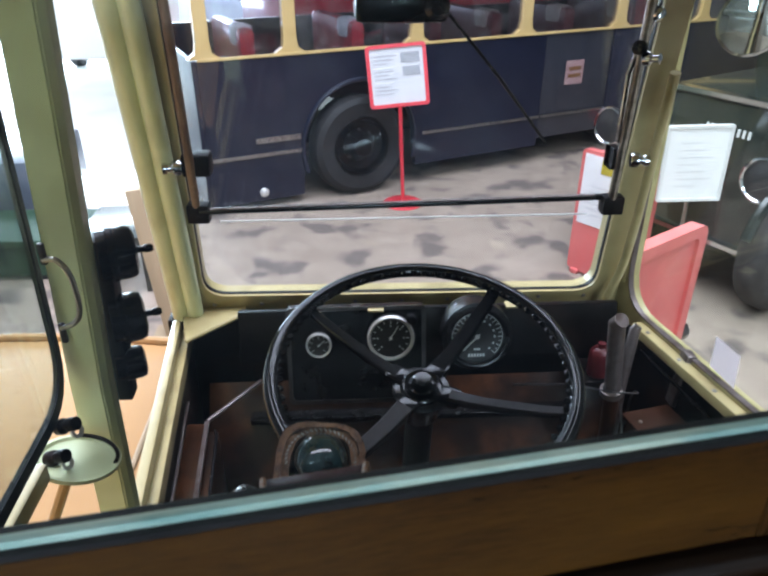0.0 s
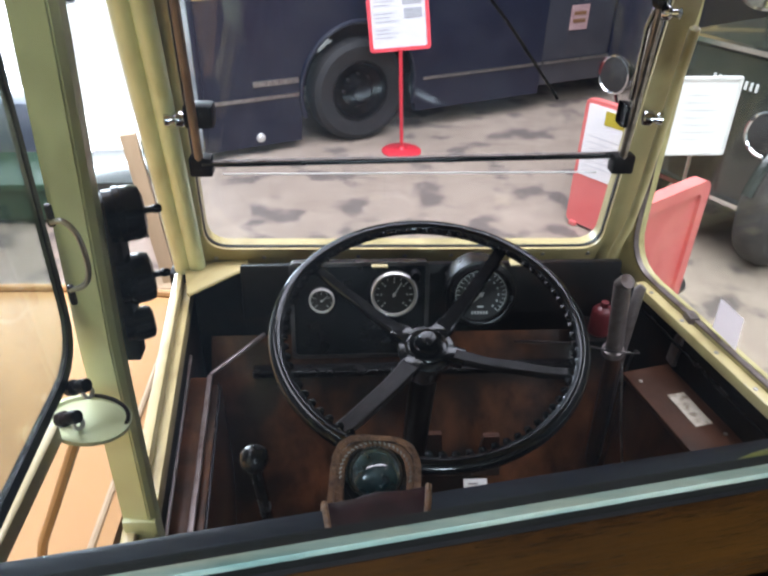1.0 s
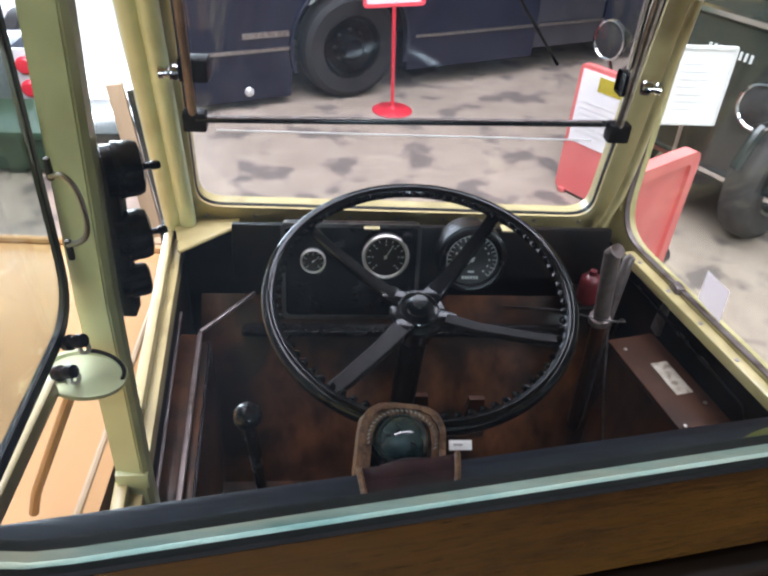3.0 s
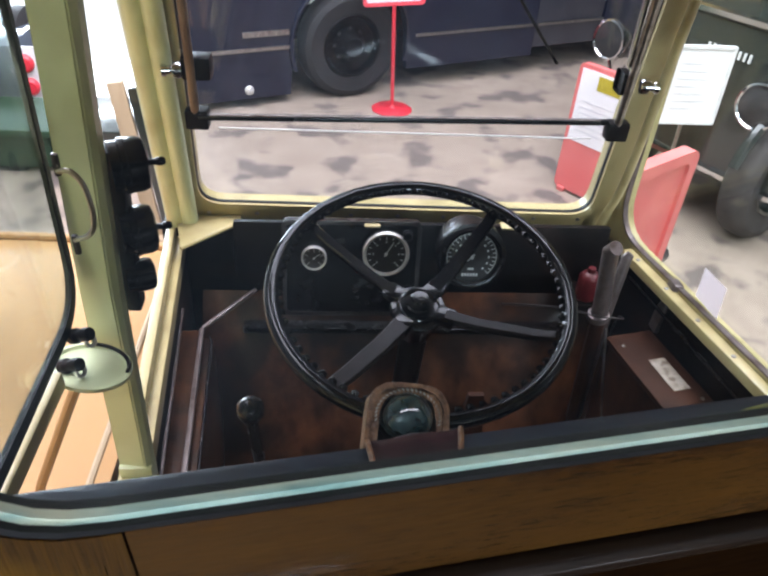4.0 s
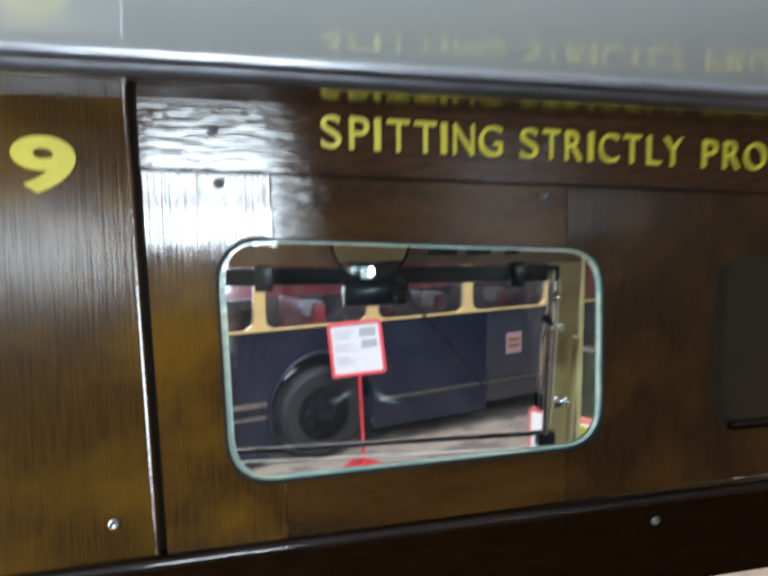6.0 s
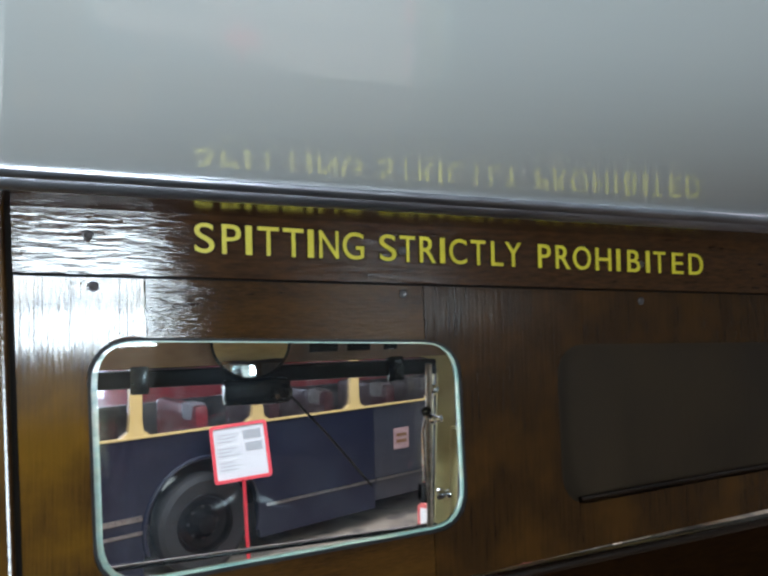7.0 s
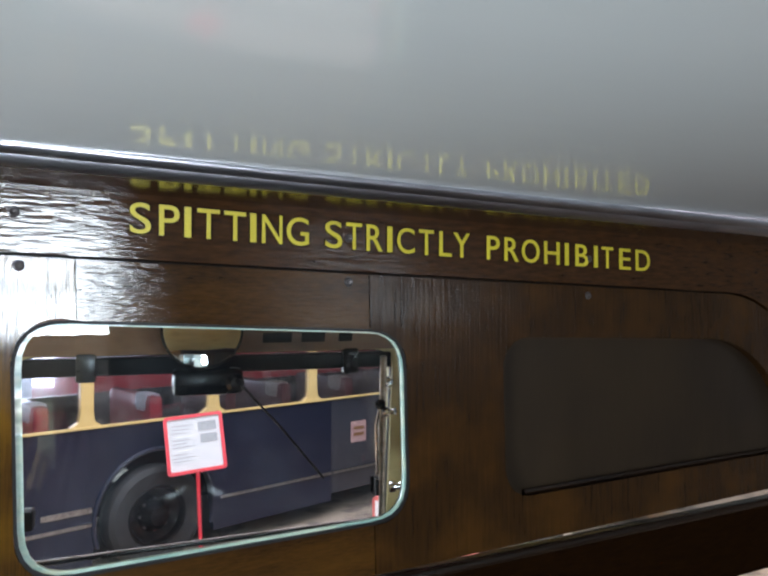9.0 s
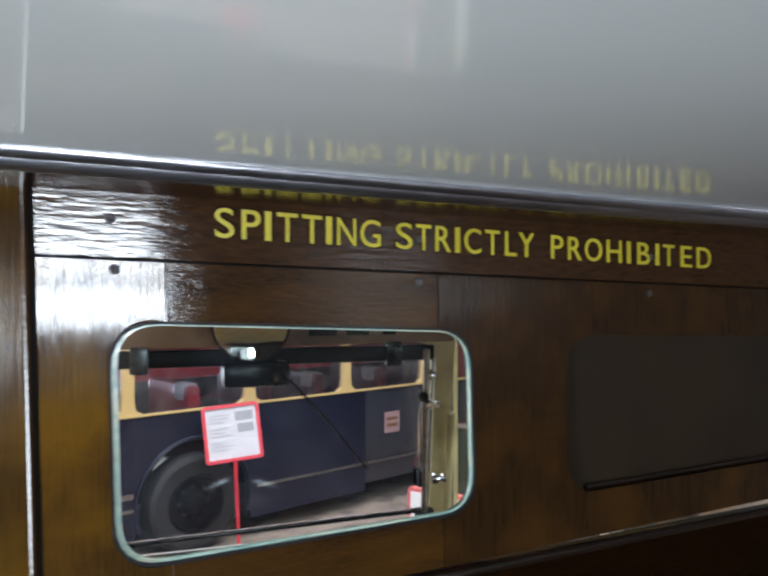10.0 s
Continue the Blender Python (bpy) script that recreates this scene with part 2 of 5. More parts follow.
M = {
    "wood_v": mat("varnished_wood_upright", (0.0150, 0.0060, 0.0009), colour2=(0.056, 0.0240, 0.0022), scale=60, stretch=(16.0, 16.0, 0.55),
                  stain=(0.150, 0.070, 0.003), stain_scale=19, stain_amount=0.50, bscale=40, coat=0.75, coat_rough=0.08, **dict(WOOD, follow=False, sramp=(0.44, 0.68))),
    "wood_panel": mat("varnished_golden_panel", (0.022, 0.0094, 0.0012), colour2=(0.058, 0.0260, 0.0022), scale=60, stretch=(16.0, 16.0, 0.55),
                      stain=(0.112, 0.052, 0.003), stain_scale=20, stain_amount=0.60, bscale=40, coat=0.35, coat_rough=0.22, **dict(WOOD, follow=False, sramp=(0.44, 0.66))),
    # brown wood darkened in colour for the light falling off to the right
    "wood_mid": mat("shaded_brown_varnished_stile", (0.0095, 0.0037, 0.0008), colour2=(0.027, 0.0110, 0.0018), scale=50, stretch=(13.0, 13.0, 0.50),
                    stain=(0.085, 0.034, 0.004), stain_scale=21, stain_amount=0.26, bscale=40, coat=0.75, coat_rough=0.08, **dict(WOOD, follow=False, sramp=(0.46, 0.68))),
    "wood_h": mat("varnished_wood_level", (0.0085, 0.0033, 0.0008), colour2=(0.036, 0.0140, 0.0020), scale=60, stretch=(0.40, 12.0, 12.0),
                  stain=(0.080, 0.034, 0.004), stain_scale=2.4, stain_amount=0.55, bscale=40, coat=0.75, coat_rough=0.08, **WOOD),
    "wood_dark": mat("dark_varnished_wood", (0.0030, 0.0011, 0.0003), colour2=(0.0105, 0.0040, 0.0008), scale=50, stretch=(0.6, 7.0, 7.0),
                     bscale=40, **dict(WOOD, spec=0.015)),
    "wood_red": mat("red_brown_varnished_wood", (0.012, 0.0043, 0.0014), colour2=(0.042, 0.0165, 0.0038), scale=50, stretch=(0.35, 8.0, 8.0),
                    bscale=40, coat=0.75, coat_rough=0.08, **WOOD),
    "cornice": mat("polished_dark_moulding", (0.006, 0.003, 0.002), rough=0.22, colour2=(0.014, 0.006, 0.004), scale=20, stretch=(0.3, 4, 4), coat=1.0, coat_rough=0.17,
                   bump=0.10, bscale=60, spec=0.4),
    "cornice_tube": mat("polished_dark_metal_moulding", (0.50, 0.51, 0.56), rough=0.33, metal=1.0, colour2=(0.34, 0.34, 0.38), scale=30, stretch=(0.3, 4, 4),
                        bump=0.10, bscale=60),
    "ledge": mat("worn_dark_ledge", (0.005, 0.0025, 0.0015), rough=0.5, colour2=(0.012, 0.006, 0.003), scale=30, stretch=(0.4, 4, 4), coat=0.85, coat_rough=0.07,
                 bump=0.06, bscale=60, spec=0.1),
    "joint": mat("dark_open_joint", (0.004, 0.0025, 0.0015), rough=0.6, colour2=(0.008, 0.005, 0.003), scale=30, spec=0.1),
    "dark_panel": mat("dark_blanked_panel", (0.010, 0.0062, 0.0034), rough=0.45, colour2=(0.016, 0.010, 0.0055), scale=14, stretch=(3.0, 3.0, 0.7), bump=0.08,
                      bscale=30, spec=0.2, stain=(0.024, 0.015, 0.007), stain_scale=6, stain_amount=0.6, coat=0.25, coat_rough=0.3),
    "ceiling": mat("grey_gloss_ceiling_paint", (0.78, 0.81, 0.80), rough=0.32, colour2=(0.82, 0.85, 0.84), scale=3, bump=0.032, bscale=26,
                   stretch=(0.35, 2.0, 1.0), coat=1.0, coat_rough=0.06),
    "yellow": mat("yellow_sign_paint", (0.42, 0.34, 0.016), rough=0.4, colour2=(0.49, 0.41, 0.03), scale=30, bump=0.1),
    "teal": mat("pale_green_rim_paint", (0.16, 0.29, 0.26), rough=0.3, colour2=(0.42, 0.54, 0.46), scale=45, stretch=(0.5, 2.5, 2.5), stain=(0.52, 0.53, 0.38),
                stain_scale=34, stain_amount=0.8, coat=0.5, bump=0.25, bscale=60, follow=True),
    "rubber": mat("black_rubber", (0.006, 0.006, 0.007), rough=0.5, colour2=(0.014, 0.014, 0.015), scale=30, spec=0.2),
    "sill_paint": mat("dark_sill_paint", (0.012, 0.015, 0.024), rough=0.3, colour2=(0.035, 0.042, 0.060), scale=40, stretch=(0.5, 3, 3), spec=0.3, bump=0.2, bscale=60),
    "sill_yellow": mat("old_yellow_green_paint", (0.10, 0.11, 0.018), rough=0.4, colour2=(0.22, 0.22, 0.06), scale=60, bump=0.3),
    "header_brown": mat("dull_brown_header_paint", (0.17, 0.105, 0.065), rough=0.45, colour2=(0.23, 0.15, 0.095), scale=14, stretch=(0.5, 2, 2), bump=0.1, stain=(0.09, 0.05, 0.03), stain_scale=9, stain_amount=0.7),
    "cream": mat("worn_cream_green_paint", (0.43, 0.355, 0.160), rough=0.36, colour2=(0.50, 0.415, 0.20), scale=10, stain=(0.27, 0.21, 0.085),
                 stain_scale=14, stain_amount=0.6, bump=0.12, bscale=25, coat=0.25),
    "green": mat("pale_green_paint", (0.62, 0.70, 0.42), rough=0.34, colour2=(0.68, 0.75, 0.48), scale=8, stain=(0.44, 0.44, 0.24),
                 stain_scale=12, stain_amount=0.5, bump=0.1, bscale=25, coat=0.25),
    "tan": mat("tan_gloss_paint", (0.40, 0.228, 0.092), rough=0.42, colour2=(0.44, 0.255, 0.105), scale=3, bump=0.05, bscale=6, coat=0.06, coat_rough=0.35, spec=0.12),
    "black": mat("black_gloss_enamel", (0.003, 0.003, 0.004), rough=0.17, colour2=(0.007, 0.0065, 0.0065), scale=18, bump=0.05, bscale=30, spec=0.26, stain=(0.012, 0.010, 0.009), stain_scale=25, stain_amount=0.5, rough2=0.34),
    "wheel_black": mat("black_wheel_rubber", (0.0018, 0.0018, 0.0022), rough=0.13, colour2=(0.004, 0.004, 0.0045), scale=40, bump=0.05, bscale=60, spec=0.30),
    # lighter spoke colours hold the grey sheen seen on black spokes
    "spoke_grey": mat("sheen_grey_spoke", (0.009, 0.0072, 0.0072), rough=0.4, colour2=(0.022, 0.0175, 0.0175), scale=60, spec=0.15),
    "spoke_brown": mat("sheen_brown_spoke", (0.003, 0.0024, 0.0024), rough=0.35, colour2=(0.009, 0.0065, 0.0062), scale=60, spec=0.12),
    "black_matt": mat("dusty_black_panel", (0.0025, 0.0025, 0.003), rough=0.24, colour2=(0.007, 0.0055, 0.005), scale=9, bump=0.14, bscale=40, spec=0.10, stain=(0.022, 0.010, 0.006), stain_scale=7, stain_amount=0.7, rough2=0.6, sramp=(0.54, 0.70)),
    "brown": mat("brown_varnished_boards", (0.026, 0.0094, 0.0038), rough=0.36, colour2=(0.100, 0.036, 0.0130), scale=9, stretch=(2.5, 2.5, 0.5),
                 stain=(0.005, 0.003, 0.0022), stain_scale=6, stain_amount=0.9, sramp=(0.42, 0.60), bump=0.15, bscale=40, coat=0.22, coat_rough=0.16, spec=0.12),
    "brown_lid": mat("brown_painted_lid", (0.032, 0.012, 0.006), rough=0.5, spec=0.15, colour2=(0.055, 0.021, 0.010), scale=12, stain=(0.016, 0.008, 0.005),
                     stain_scale=18, bump=0.15),
    "bezel": mat("bright_bezel_ring", (0.70, 0.69, 0.66), rough=0.28, metal=0.35, colour2=(0.60, 0.59, 0.56), scale=40, coat=0.5),
    "tube_grey": mat("grey_worn_tube", (0.10, 0.080, 0.075), rough=0.35, metal=0.5, colour2=(0.22, 0.180, 0.170), stain=(0.045, 0.024, 0.016), stain_scale=24, stain_amount=0.85, scale=24, bump=0.1),
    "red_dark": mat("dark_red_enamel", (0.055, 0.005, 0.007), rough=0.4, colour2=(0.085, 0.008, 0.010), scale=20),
    "steel": mat("worn_bare_steel", (0.45, 0.43, 0.41), rough=0.35, metal=1.0, colour2=(0.22, 0.20, 0.18), scale=45, bump=0.1),
    "chrome": mat("chrome", (0.72, 0.72, 0.74), rough=0.12, metal=1.0, colour2=(0.55, 0.55, 0.56), scale=40),
    "grey_steel": mat("grey_painted_steel", (0.035, 0.031, 0.031), rough=0.38, metal=0.4, colour2=(0.065, 0.057, 0.056), scale=30, bump=0.1),
    "dial": mat("black_dial_face", (0.022, 0.022, 0.023), rough=0.5, colour2=(0.024, 0.024, 0.024), scale=20),
    "white": mat("white_marking", (0.75, 0.75, 0.72), rough=0.5, colour2=(0.68, 0.68, 0.66), scale=30),
    "paper": mat("white_paper", (0.88, 0.88, 0.87), rough=0.6, colour2=(0.84, 0.84, 0.83), scale=12),
    "grey_paper": mat("off_white_board", (0.52, 0.51, 0.52), rough=0.55, colour2=(0.58, 0.57, 0.57), scale=10),
    "ink": mat("grey_print", (0.25, 0.25, 0.26), rough=0.6, colour2=(0.35, 0.35, 0.36), scale=60),
    "pale_ink": mat("faint_grey_print", (0.56, 0.56, 0.57), rough=0.6, colour2=(0.62, 0.62, 0.62), scale=60),
    "red": mat("faded_red_plastic", (0.66, 0.14, 0.13), rough=0.42, colour2=(0.72, 0.19, 0.17), scale=6, bump=0.05),
    "red_stand": mat("red_stand_enamel", (0.60, 0.030, 0.045), rough=0.35, colour2=(0.55, 0.03, 0.045), scale=9),
    "navy": mat("navy_coach_paint", (0.0042, 0.0058, 0.0175), rough=0.4, spec=0.3, colour2=(0.007, 0.009, 0.023), scale=3, stain=(0.02, 0.022, 0.036),
                stain_scale=4, stain_amount=0.4, coat=0.35, coat_rough=0.25),
    "blue_grey": mat("blue_grey_gloss_paint", (0.07, 0.085, 0.11), rough=0.3, colour2=(0.10, 0.12, 0.15), scale=4, coat=0.8, coat_rough=0.1),
    "coach_cream": mat("cream_coach_paint", (0.55, 0.38, 0.14), rough=0.3, colour2=(0.60, 0.43, 0.18), scale=4, coat=0.5),
    "coach_door": mat("grey_navy_door_paint", (0.020, 0.021, 0.030), rough=0.35, colour2=(0.030, 0.030, 0.038), scale=5, coat=0.3),
    "notice_dim": mat("faded_pink_notice", (0.30, 0.17, 0.17), rough=0.6, colour2=(0.36, 0.24, 0.23), scale=20),
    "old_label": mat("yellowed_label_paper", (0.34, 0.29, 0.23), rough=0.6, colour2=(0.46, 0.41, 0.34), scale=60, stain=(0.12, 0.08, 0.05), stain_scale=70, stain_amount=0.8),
    "tyre": mat("tyre_rubber", (0.007, 0.0068, 0.007), rough=0.7, colour2=(0.014, 0.0135, 0.0135), scale=14, bump=0.2),
    "tyre_grey": mat("dusty_tyre_rubber", (0.030, 0.027, 0.025), rough=0.75, colour2=(0.060, 0.054, 0.050), scale=14, bump=0.2),
    "concrete": mat("stained_concrete", (0.265, 0.208, 0.160), rough=0.6, colour2=(0.335, 0.268, 0.210), scale=5, stain=(0.11, 0.09, 0.08),
                    stain_scale=3.6, stain_amount=0.85, bump=0.15, bscale=30, sramp=(0.53, 0.62)),
    # near-white base colour carries the glare of sunlit floor
    "apron": mat("sun_glare_concrete", (0.74, 0.74, 0.72), rough=0.7, colour2=(0.80, 0.80, 0.78), scale=3, bump=0.1, bscale=30, stain=(0.60, 0.60, 0.58), stain_scale=2.0, stain_amount=0.5),
    "wall": mat("hall_wall_sheeting", (0.16, 0.17, 0.17), rough=0.6, colour2=(0.21, 0.21, 0.20), scale=2, bump=0.1),
    "roof": mat("hall_roof_sheeting", (0.22, 0.23, 0.24), rough=0.6, colour2=(0.27, 0.27, 0.27), scale=2),
    "leather": mat("worn_brown_leather", (0.060, 0.024, 0.009), rough=0.5, colour2=(0.27, 0.13, 0.050), scale=260, bump=0.6, bscale=420),
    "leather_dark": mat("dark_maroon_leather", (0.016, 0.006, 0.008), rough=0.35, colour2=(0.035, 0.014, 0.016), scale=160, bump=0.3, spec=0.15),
    "ball": mat("blue_grey_glass_knob", (0.010, 0.024, 0.028), rough=0.05, colour2=(0.030, 0.060, 0.062), scale=220, coat=1.0, coat_rough=0.02),
    "red_bus": mat("red_bus_paint", (0.42, 0.02, 0.03), rough=0.3, colour2=(0.36, 0.018, 0.028), scale=3, coat=0.6),
    "green_machine": mat("green_machine_paint", (0.008, 0.034, 0.014), rough=0.6, colour2=(0.014, 0.048, 0.022), scale=6),
    "dark_vehicle": mat("dark_green_black_paint", (0.010, 0.015, 0.012), rough=0.25, colour2=(0.02, 0.026, 0.02), scale=5, coat=0.7),
    "timber": mat("pale_timber", (0.34, 0.25, 0.15), rough=0.6, colour2=(0.42, 0.32, 0.20), scale=8, stretch=(3, 3, 0.4), bump=0.2),
    "saloon": mat("saloon_side_panel", (0.035, 0.017, 0.008), rough=0.5, colour2=(0.055, 0.027, 0.011), scale=10, coat=0.2),
    "lino": mat("saloon_lino", (0.025, 0.022, 0.02), rough=0.6, colour2=(0.04, 0.035, 0.03), scale=12),
    "sky_white": glow("bright_daylight", (0.93, 0.97, 1.0), 3.2),
    "glass": glass("bulkhead_glass", tint=(0.90, 0.95, 0.955), dirt_haze=0.006, dirt_haze_colour=(0.5, 0.6, 0.75), base=0.016),
    "screen_glass": glass("dusty_windscreen_glass", tint=(0.88, 0.90, 0.91), dirt_haze=0.028, dirt_haze_colour=(0.40, 0.45, 0.56)),
    "side_glass": glass("side_window_glass", tint=(0.90, 0.94, 0.92), dirt_haze=0.014),
    # bluish diffuse layer stands in for the pale reflection on the nearside pane
    "hazy_glass": glass("reflection_haze_glass", tint=(0.84, 0.90, 0.89), dirt_haze=0.09, dirt_haze_colour=(0.46, 0.50, 0.54)),
    "coach_glass": glass("coach_window_glass", tint=(0.72, 0.70, 0.76), dirt_haze=0.03),
    "mirror": mat("mirror_silver", (0.85, 0.86, 0.86), rough=0.02, metal=1.0),
}


def thin_paper(name, colour):
    """Paper that lets some daylight through."""
    m = bpy.data.materials.new(name)
    m.use_nodes = True
    nt = m.node_tree
    nt.nodes.remove(nt.nodes["Principled BSDF"])
    df, tl, mx = nt.nodes.new("ShaderNodeBsdfDiffuse"), nt.nodes.new("ShaderNodeBsdfTranslucent"), nt.nodes.new("ShaderNodeMixShader")
    df.inputs[0].default_value = tl.inputs[0].default_value = (*colour, 1)
    mx.inputs[0].default_value = 0.7
    nt.links.new(df.outputs[0], mx.inputs[1])
    nt.links.new(tl.outputs[0], mx.inputs[2])
    nt.links.new(mx.outputs[0], nt.nodes["Material Output"].inputs["Surface"])
    return m


M["thin_paper"] = thin_paper("thin_lilac_paper", (1.0, 0.96, 0.98))


# ---------------------------------------------------------------- mesh helpers
I4 = Matrix.Identity(4)
BULK = Matrix.Rotation(math.atan(0.1555), 4, 'Z') @ Matrix(((1, 0, -0.028, 0.028 * 1.97), (0, 1, 0, 0), (0, 0, 1, 0), (0, 0, 0, 1)))
COACH = Matrix.Translation((0.25, 4.95, 0)) @ Matrix.Rotation(radians(22.8), 4, 'Z')


def mesh_of(name, bm, material, smooth=35):
    me = bpy.data.meshes.new(name)
    bmesh.ops.recalc_face_normals(bm, faces=bm.faces)
    bm.to_mesh(me)
    bm.free()
    for m in (material if isinstance(material, (list, tuple)) else [material]):
        me.materials.append(M[m] if isinstance(m, str) else m)
    me.shade_smooth()
    me.set_sharp_from_angle(angle=radians(smooth))
    return me


def part(name, bm, material, parent=None, label="", smooth=35):
    ob = new(name, mesh_of(name, bm, material, smooth))
    if parent is not None:
        ob.parent = parent
    if label:
        ob["label"] = label
    return ob


def thing(name, label, category, m=None, group="", kind=""):
    ob = new(name)
    ob.empty_display_size = 0.05
    if m is not None:
        ob.matrix_world = m
    return tagged(ob, label, category, group, kind)


def box(bm, lo, hi, bev=0.0, m=I4, seg=2):
    lo, hi = Vector(lo), Vector(hi)
    c, s = (lo + hi) / 2, hi - lo
    r = bmesh.ops.create_cube(bm, size=1, matrix=m @ Matrix.LocRotScale(c, None, s))
    if bev:
        edges = list({e for v in r["verts"] for e in v.link_edges})
        bmesh.ops.bevel(bm, geom=edges, offset=bev, segments=seg, affect='EDGES', profile=0.6)
    return bm


def bx(lo, hi, bev=0.0, m=I4, seg=2):
    return box(bmesh.new(), lo, hi, bev, m, seg)


def prism(bm, pts, y0, y1, m=I4):
    """A flat polygon in x and z, thick from y0 to y1."""
    a = [bm.verts.new(m @ Vector((x, y0, z))) for x, z in pts]
    b = [bm.verts.new(m @ Vector((x, y1, z))) for x, z in pts]
    bm.faces.new(a)
    bm.faces.new(b[::-1])
    k = len(pts)
    for i in range(k):
        bm.faces.new((a[i], b[i], b[(i + 1) % k], a[(i + 1) % k]))
    return bm


def tube(bm, pts, r, n=12, cap=True, m=I4, closed=False):
    """A round bar along a line of points; r is one radius or one for each point."""
    pts = [Vector(p) for p in pts]
    rs = r if isinstance(r, (list, tuple)) else [r] * len(pts)
    rings = []
    k = len(pts)
    up = None
    for i, p in enumerate(pts):
        a, b = (pts[(i - 1) % k], pts[(i + 1) % k]) if closed else (pts[max(i - 1, 0)], pts[min(i + 1, k - 1)])
        d = (b - a).normalized()
        if up is None:
            up = d.orthogonal().normalized()
        else:
            up = (up - d * up.dot(d)).normalized()
        s = d.cross(up)
        rings.append([bm.verts.new(m @ (p + (up * math.cos(t) + s * math.sin(t)) * rs[i])) for t in
                      [2 * math.pi * j / n for j in range(n)]])
    for i in range(k if closed else k - 1):
        a, b = rings[i], rings[(i + 1) % k]
        for j in range(n):
            bm.faces.new((a[j], a[(j + 1) % n], b[(j + 1) % n], b[j]))
    if cap and not closed:
        bm.faces.new(rings[0][::-1])
        bm.faces.new(rings[-1])
    return bm


def lathe(bm, profile, m=I4, n=28):
    """A turned shape round the local z axis from (radius, height) pairs."""
    rings = []
    for r, h in profile:
        if r < 1e-6:
            rings.append([bm.verts.new(m @ Vector((0, 0, h)))])
        else:
            rings.append([bm.verts.new(m @ Vector((r * math.cos(2 * math.pi * j / n), r * math.sin(2 * math.pi * j / n), h)))
                          for j in range(n)])
    for a, b in zip(rings, rings[1:]):
        for j in range(n):
            k = (j + 1) % n
            if len(a) == 1 and len(b) == 1:
                continue
            if len(a) == 1:
                bm.faces.new((a[0], b[k], b[j]))
            elif len(b) == 1:
                bm.faces.new((a[j], a[k], b[0]))
            else:
                bm.faces.new((a[j], a[k], b[k], b[j]))
    return bm


def aim(at, way):
    """A pose at a point whose local z axis goes the given way."""
    return Matrix.Translation(at) @ Vector(way).to_track_quat('Z', 'Y').to_matrix().to_4x4()


def rounded(x0, z0, x1, z1, r, n=6):
    """A rounded rectangle as x, z pairs."""
    out = []
    for cx, cz, a0 in ((x1 - r, z1 - r, 0), (x0 + r, z1 - r, 90), (x0 + r, z0 + r, 180), (x1 - r, z0 + r, 270)):
        for i in range(n + 1):
            a = radians(a0 + 90 * i / n)
            out.append((cx + r * math.cos(a), cz + r * math.sin(a)))
    return out


def quad(q, r, n=6):
    """A four-cornered outline (bottom left, bottom right, top right, top left) with rounded corners, as x, z pairs."""
    out = []
    q = [Vector(p) for p in q]
    for i in range(4):
        c, a, b = q[i], q[i - 1], q[(i + 1) % 4]
        da, db = (a - c).normalized(), (b - c).normalized()
        p0, p1 = c + da * r, c + db * r
        for k in range(n + 1):
            t = k / n
            out.append(tuple(p0 * (1 - t) ** 2 + c * 2 * t * (1 - t) + p1 * t * t))
    return out


def ring(bm, outer, inner, y0, y1, m=I4):
    """A frame between two outlines with as many points each."""
    k = len(outer)
    va = [[bm.verts.new(m @ Vector((p[0], y, p[1]))) for p in line] for line in (outer, inner) for y in (y0, y1)]
    of, ob_, jf, jb = va
    for i in range(k):
        j = (i + 1) % k
        bm.faces.new((of[i], of[j], jf[j], jf[i]))
        bm.faces.new((ob_[i], jb[i], jb[j], ob_[j]))
        bm.faces.new((of[i], ob_[i], ob_[j], of[j]))
        bm.faces.new((jf[i], jf[j], jb[j], jb[i]))
    return bm


def words(name, text, x0, x1, height, m, material, parent, depth=0.0006, bold=0.0):
    """Raised lettering whose capitals are the given height, from x0 to x1 along the local x axis, upright along local z."""
    cu = bpy.data.curves.new(name, 'FONT')
    cu.body, cu.size, cu.extrude, cu.space_character, cu.offset = text, 1.0, 0.01, 1.12, bold
    tmp = bpy.data.objects.new("tmp_" + name, cu)
    me = bpy.data.meshes.new_from_object(tmp)
    bpy.data.objects.remove(tmp)
    xs = [v.co.x for v in me.vertices]
    ys = [v.co.y for v in me.vertices]
    sx, sy = (x1 - x0) / (max(xs) - min(xs)), height / (max(ys) - min(ys))
    lx, ly = min(xs), min(ys)
    for v in me.vertices:
        v.co = m @ Vector((x0 + (v.co.x - lx) * sx, v.co.z / 0.01 * depth, (v.co.y - ly) * sy))
    me.materials.append(M[material])
    ob = new(name, me)
    ob.parent = parent
    return ob


def smooth_line(pts, n=6):
    """A rounded line through the given points."""
    p = [Vector(q) for q in pts]
    p = [p[0] * 2 - p[1]] + p + [p[-1] * 2 - p[-2]]
    out = []
    for a, b, c, d in zip(p, p[1:], p[2:], p[3:]):
        for i in range(n):
            t = i / n
            out.append(0.5 * (2 * b + (c - a) * t + (2 * a - 5 * b + 4 * c - d) * t * t + (3 * b - a - 3 * c + d) * t ** 3))
    return out + [p[-2]]


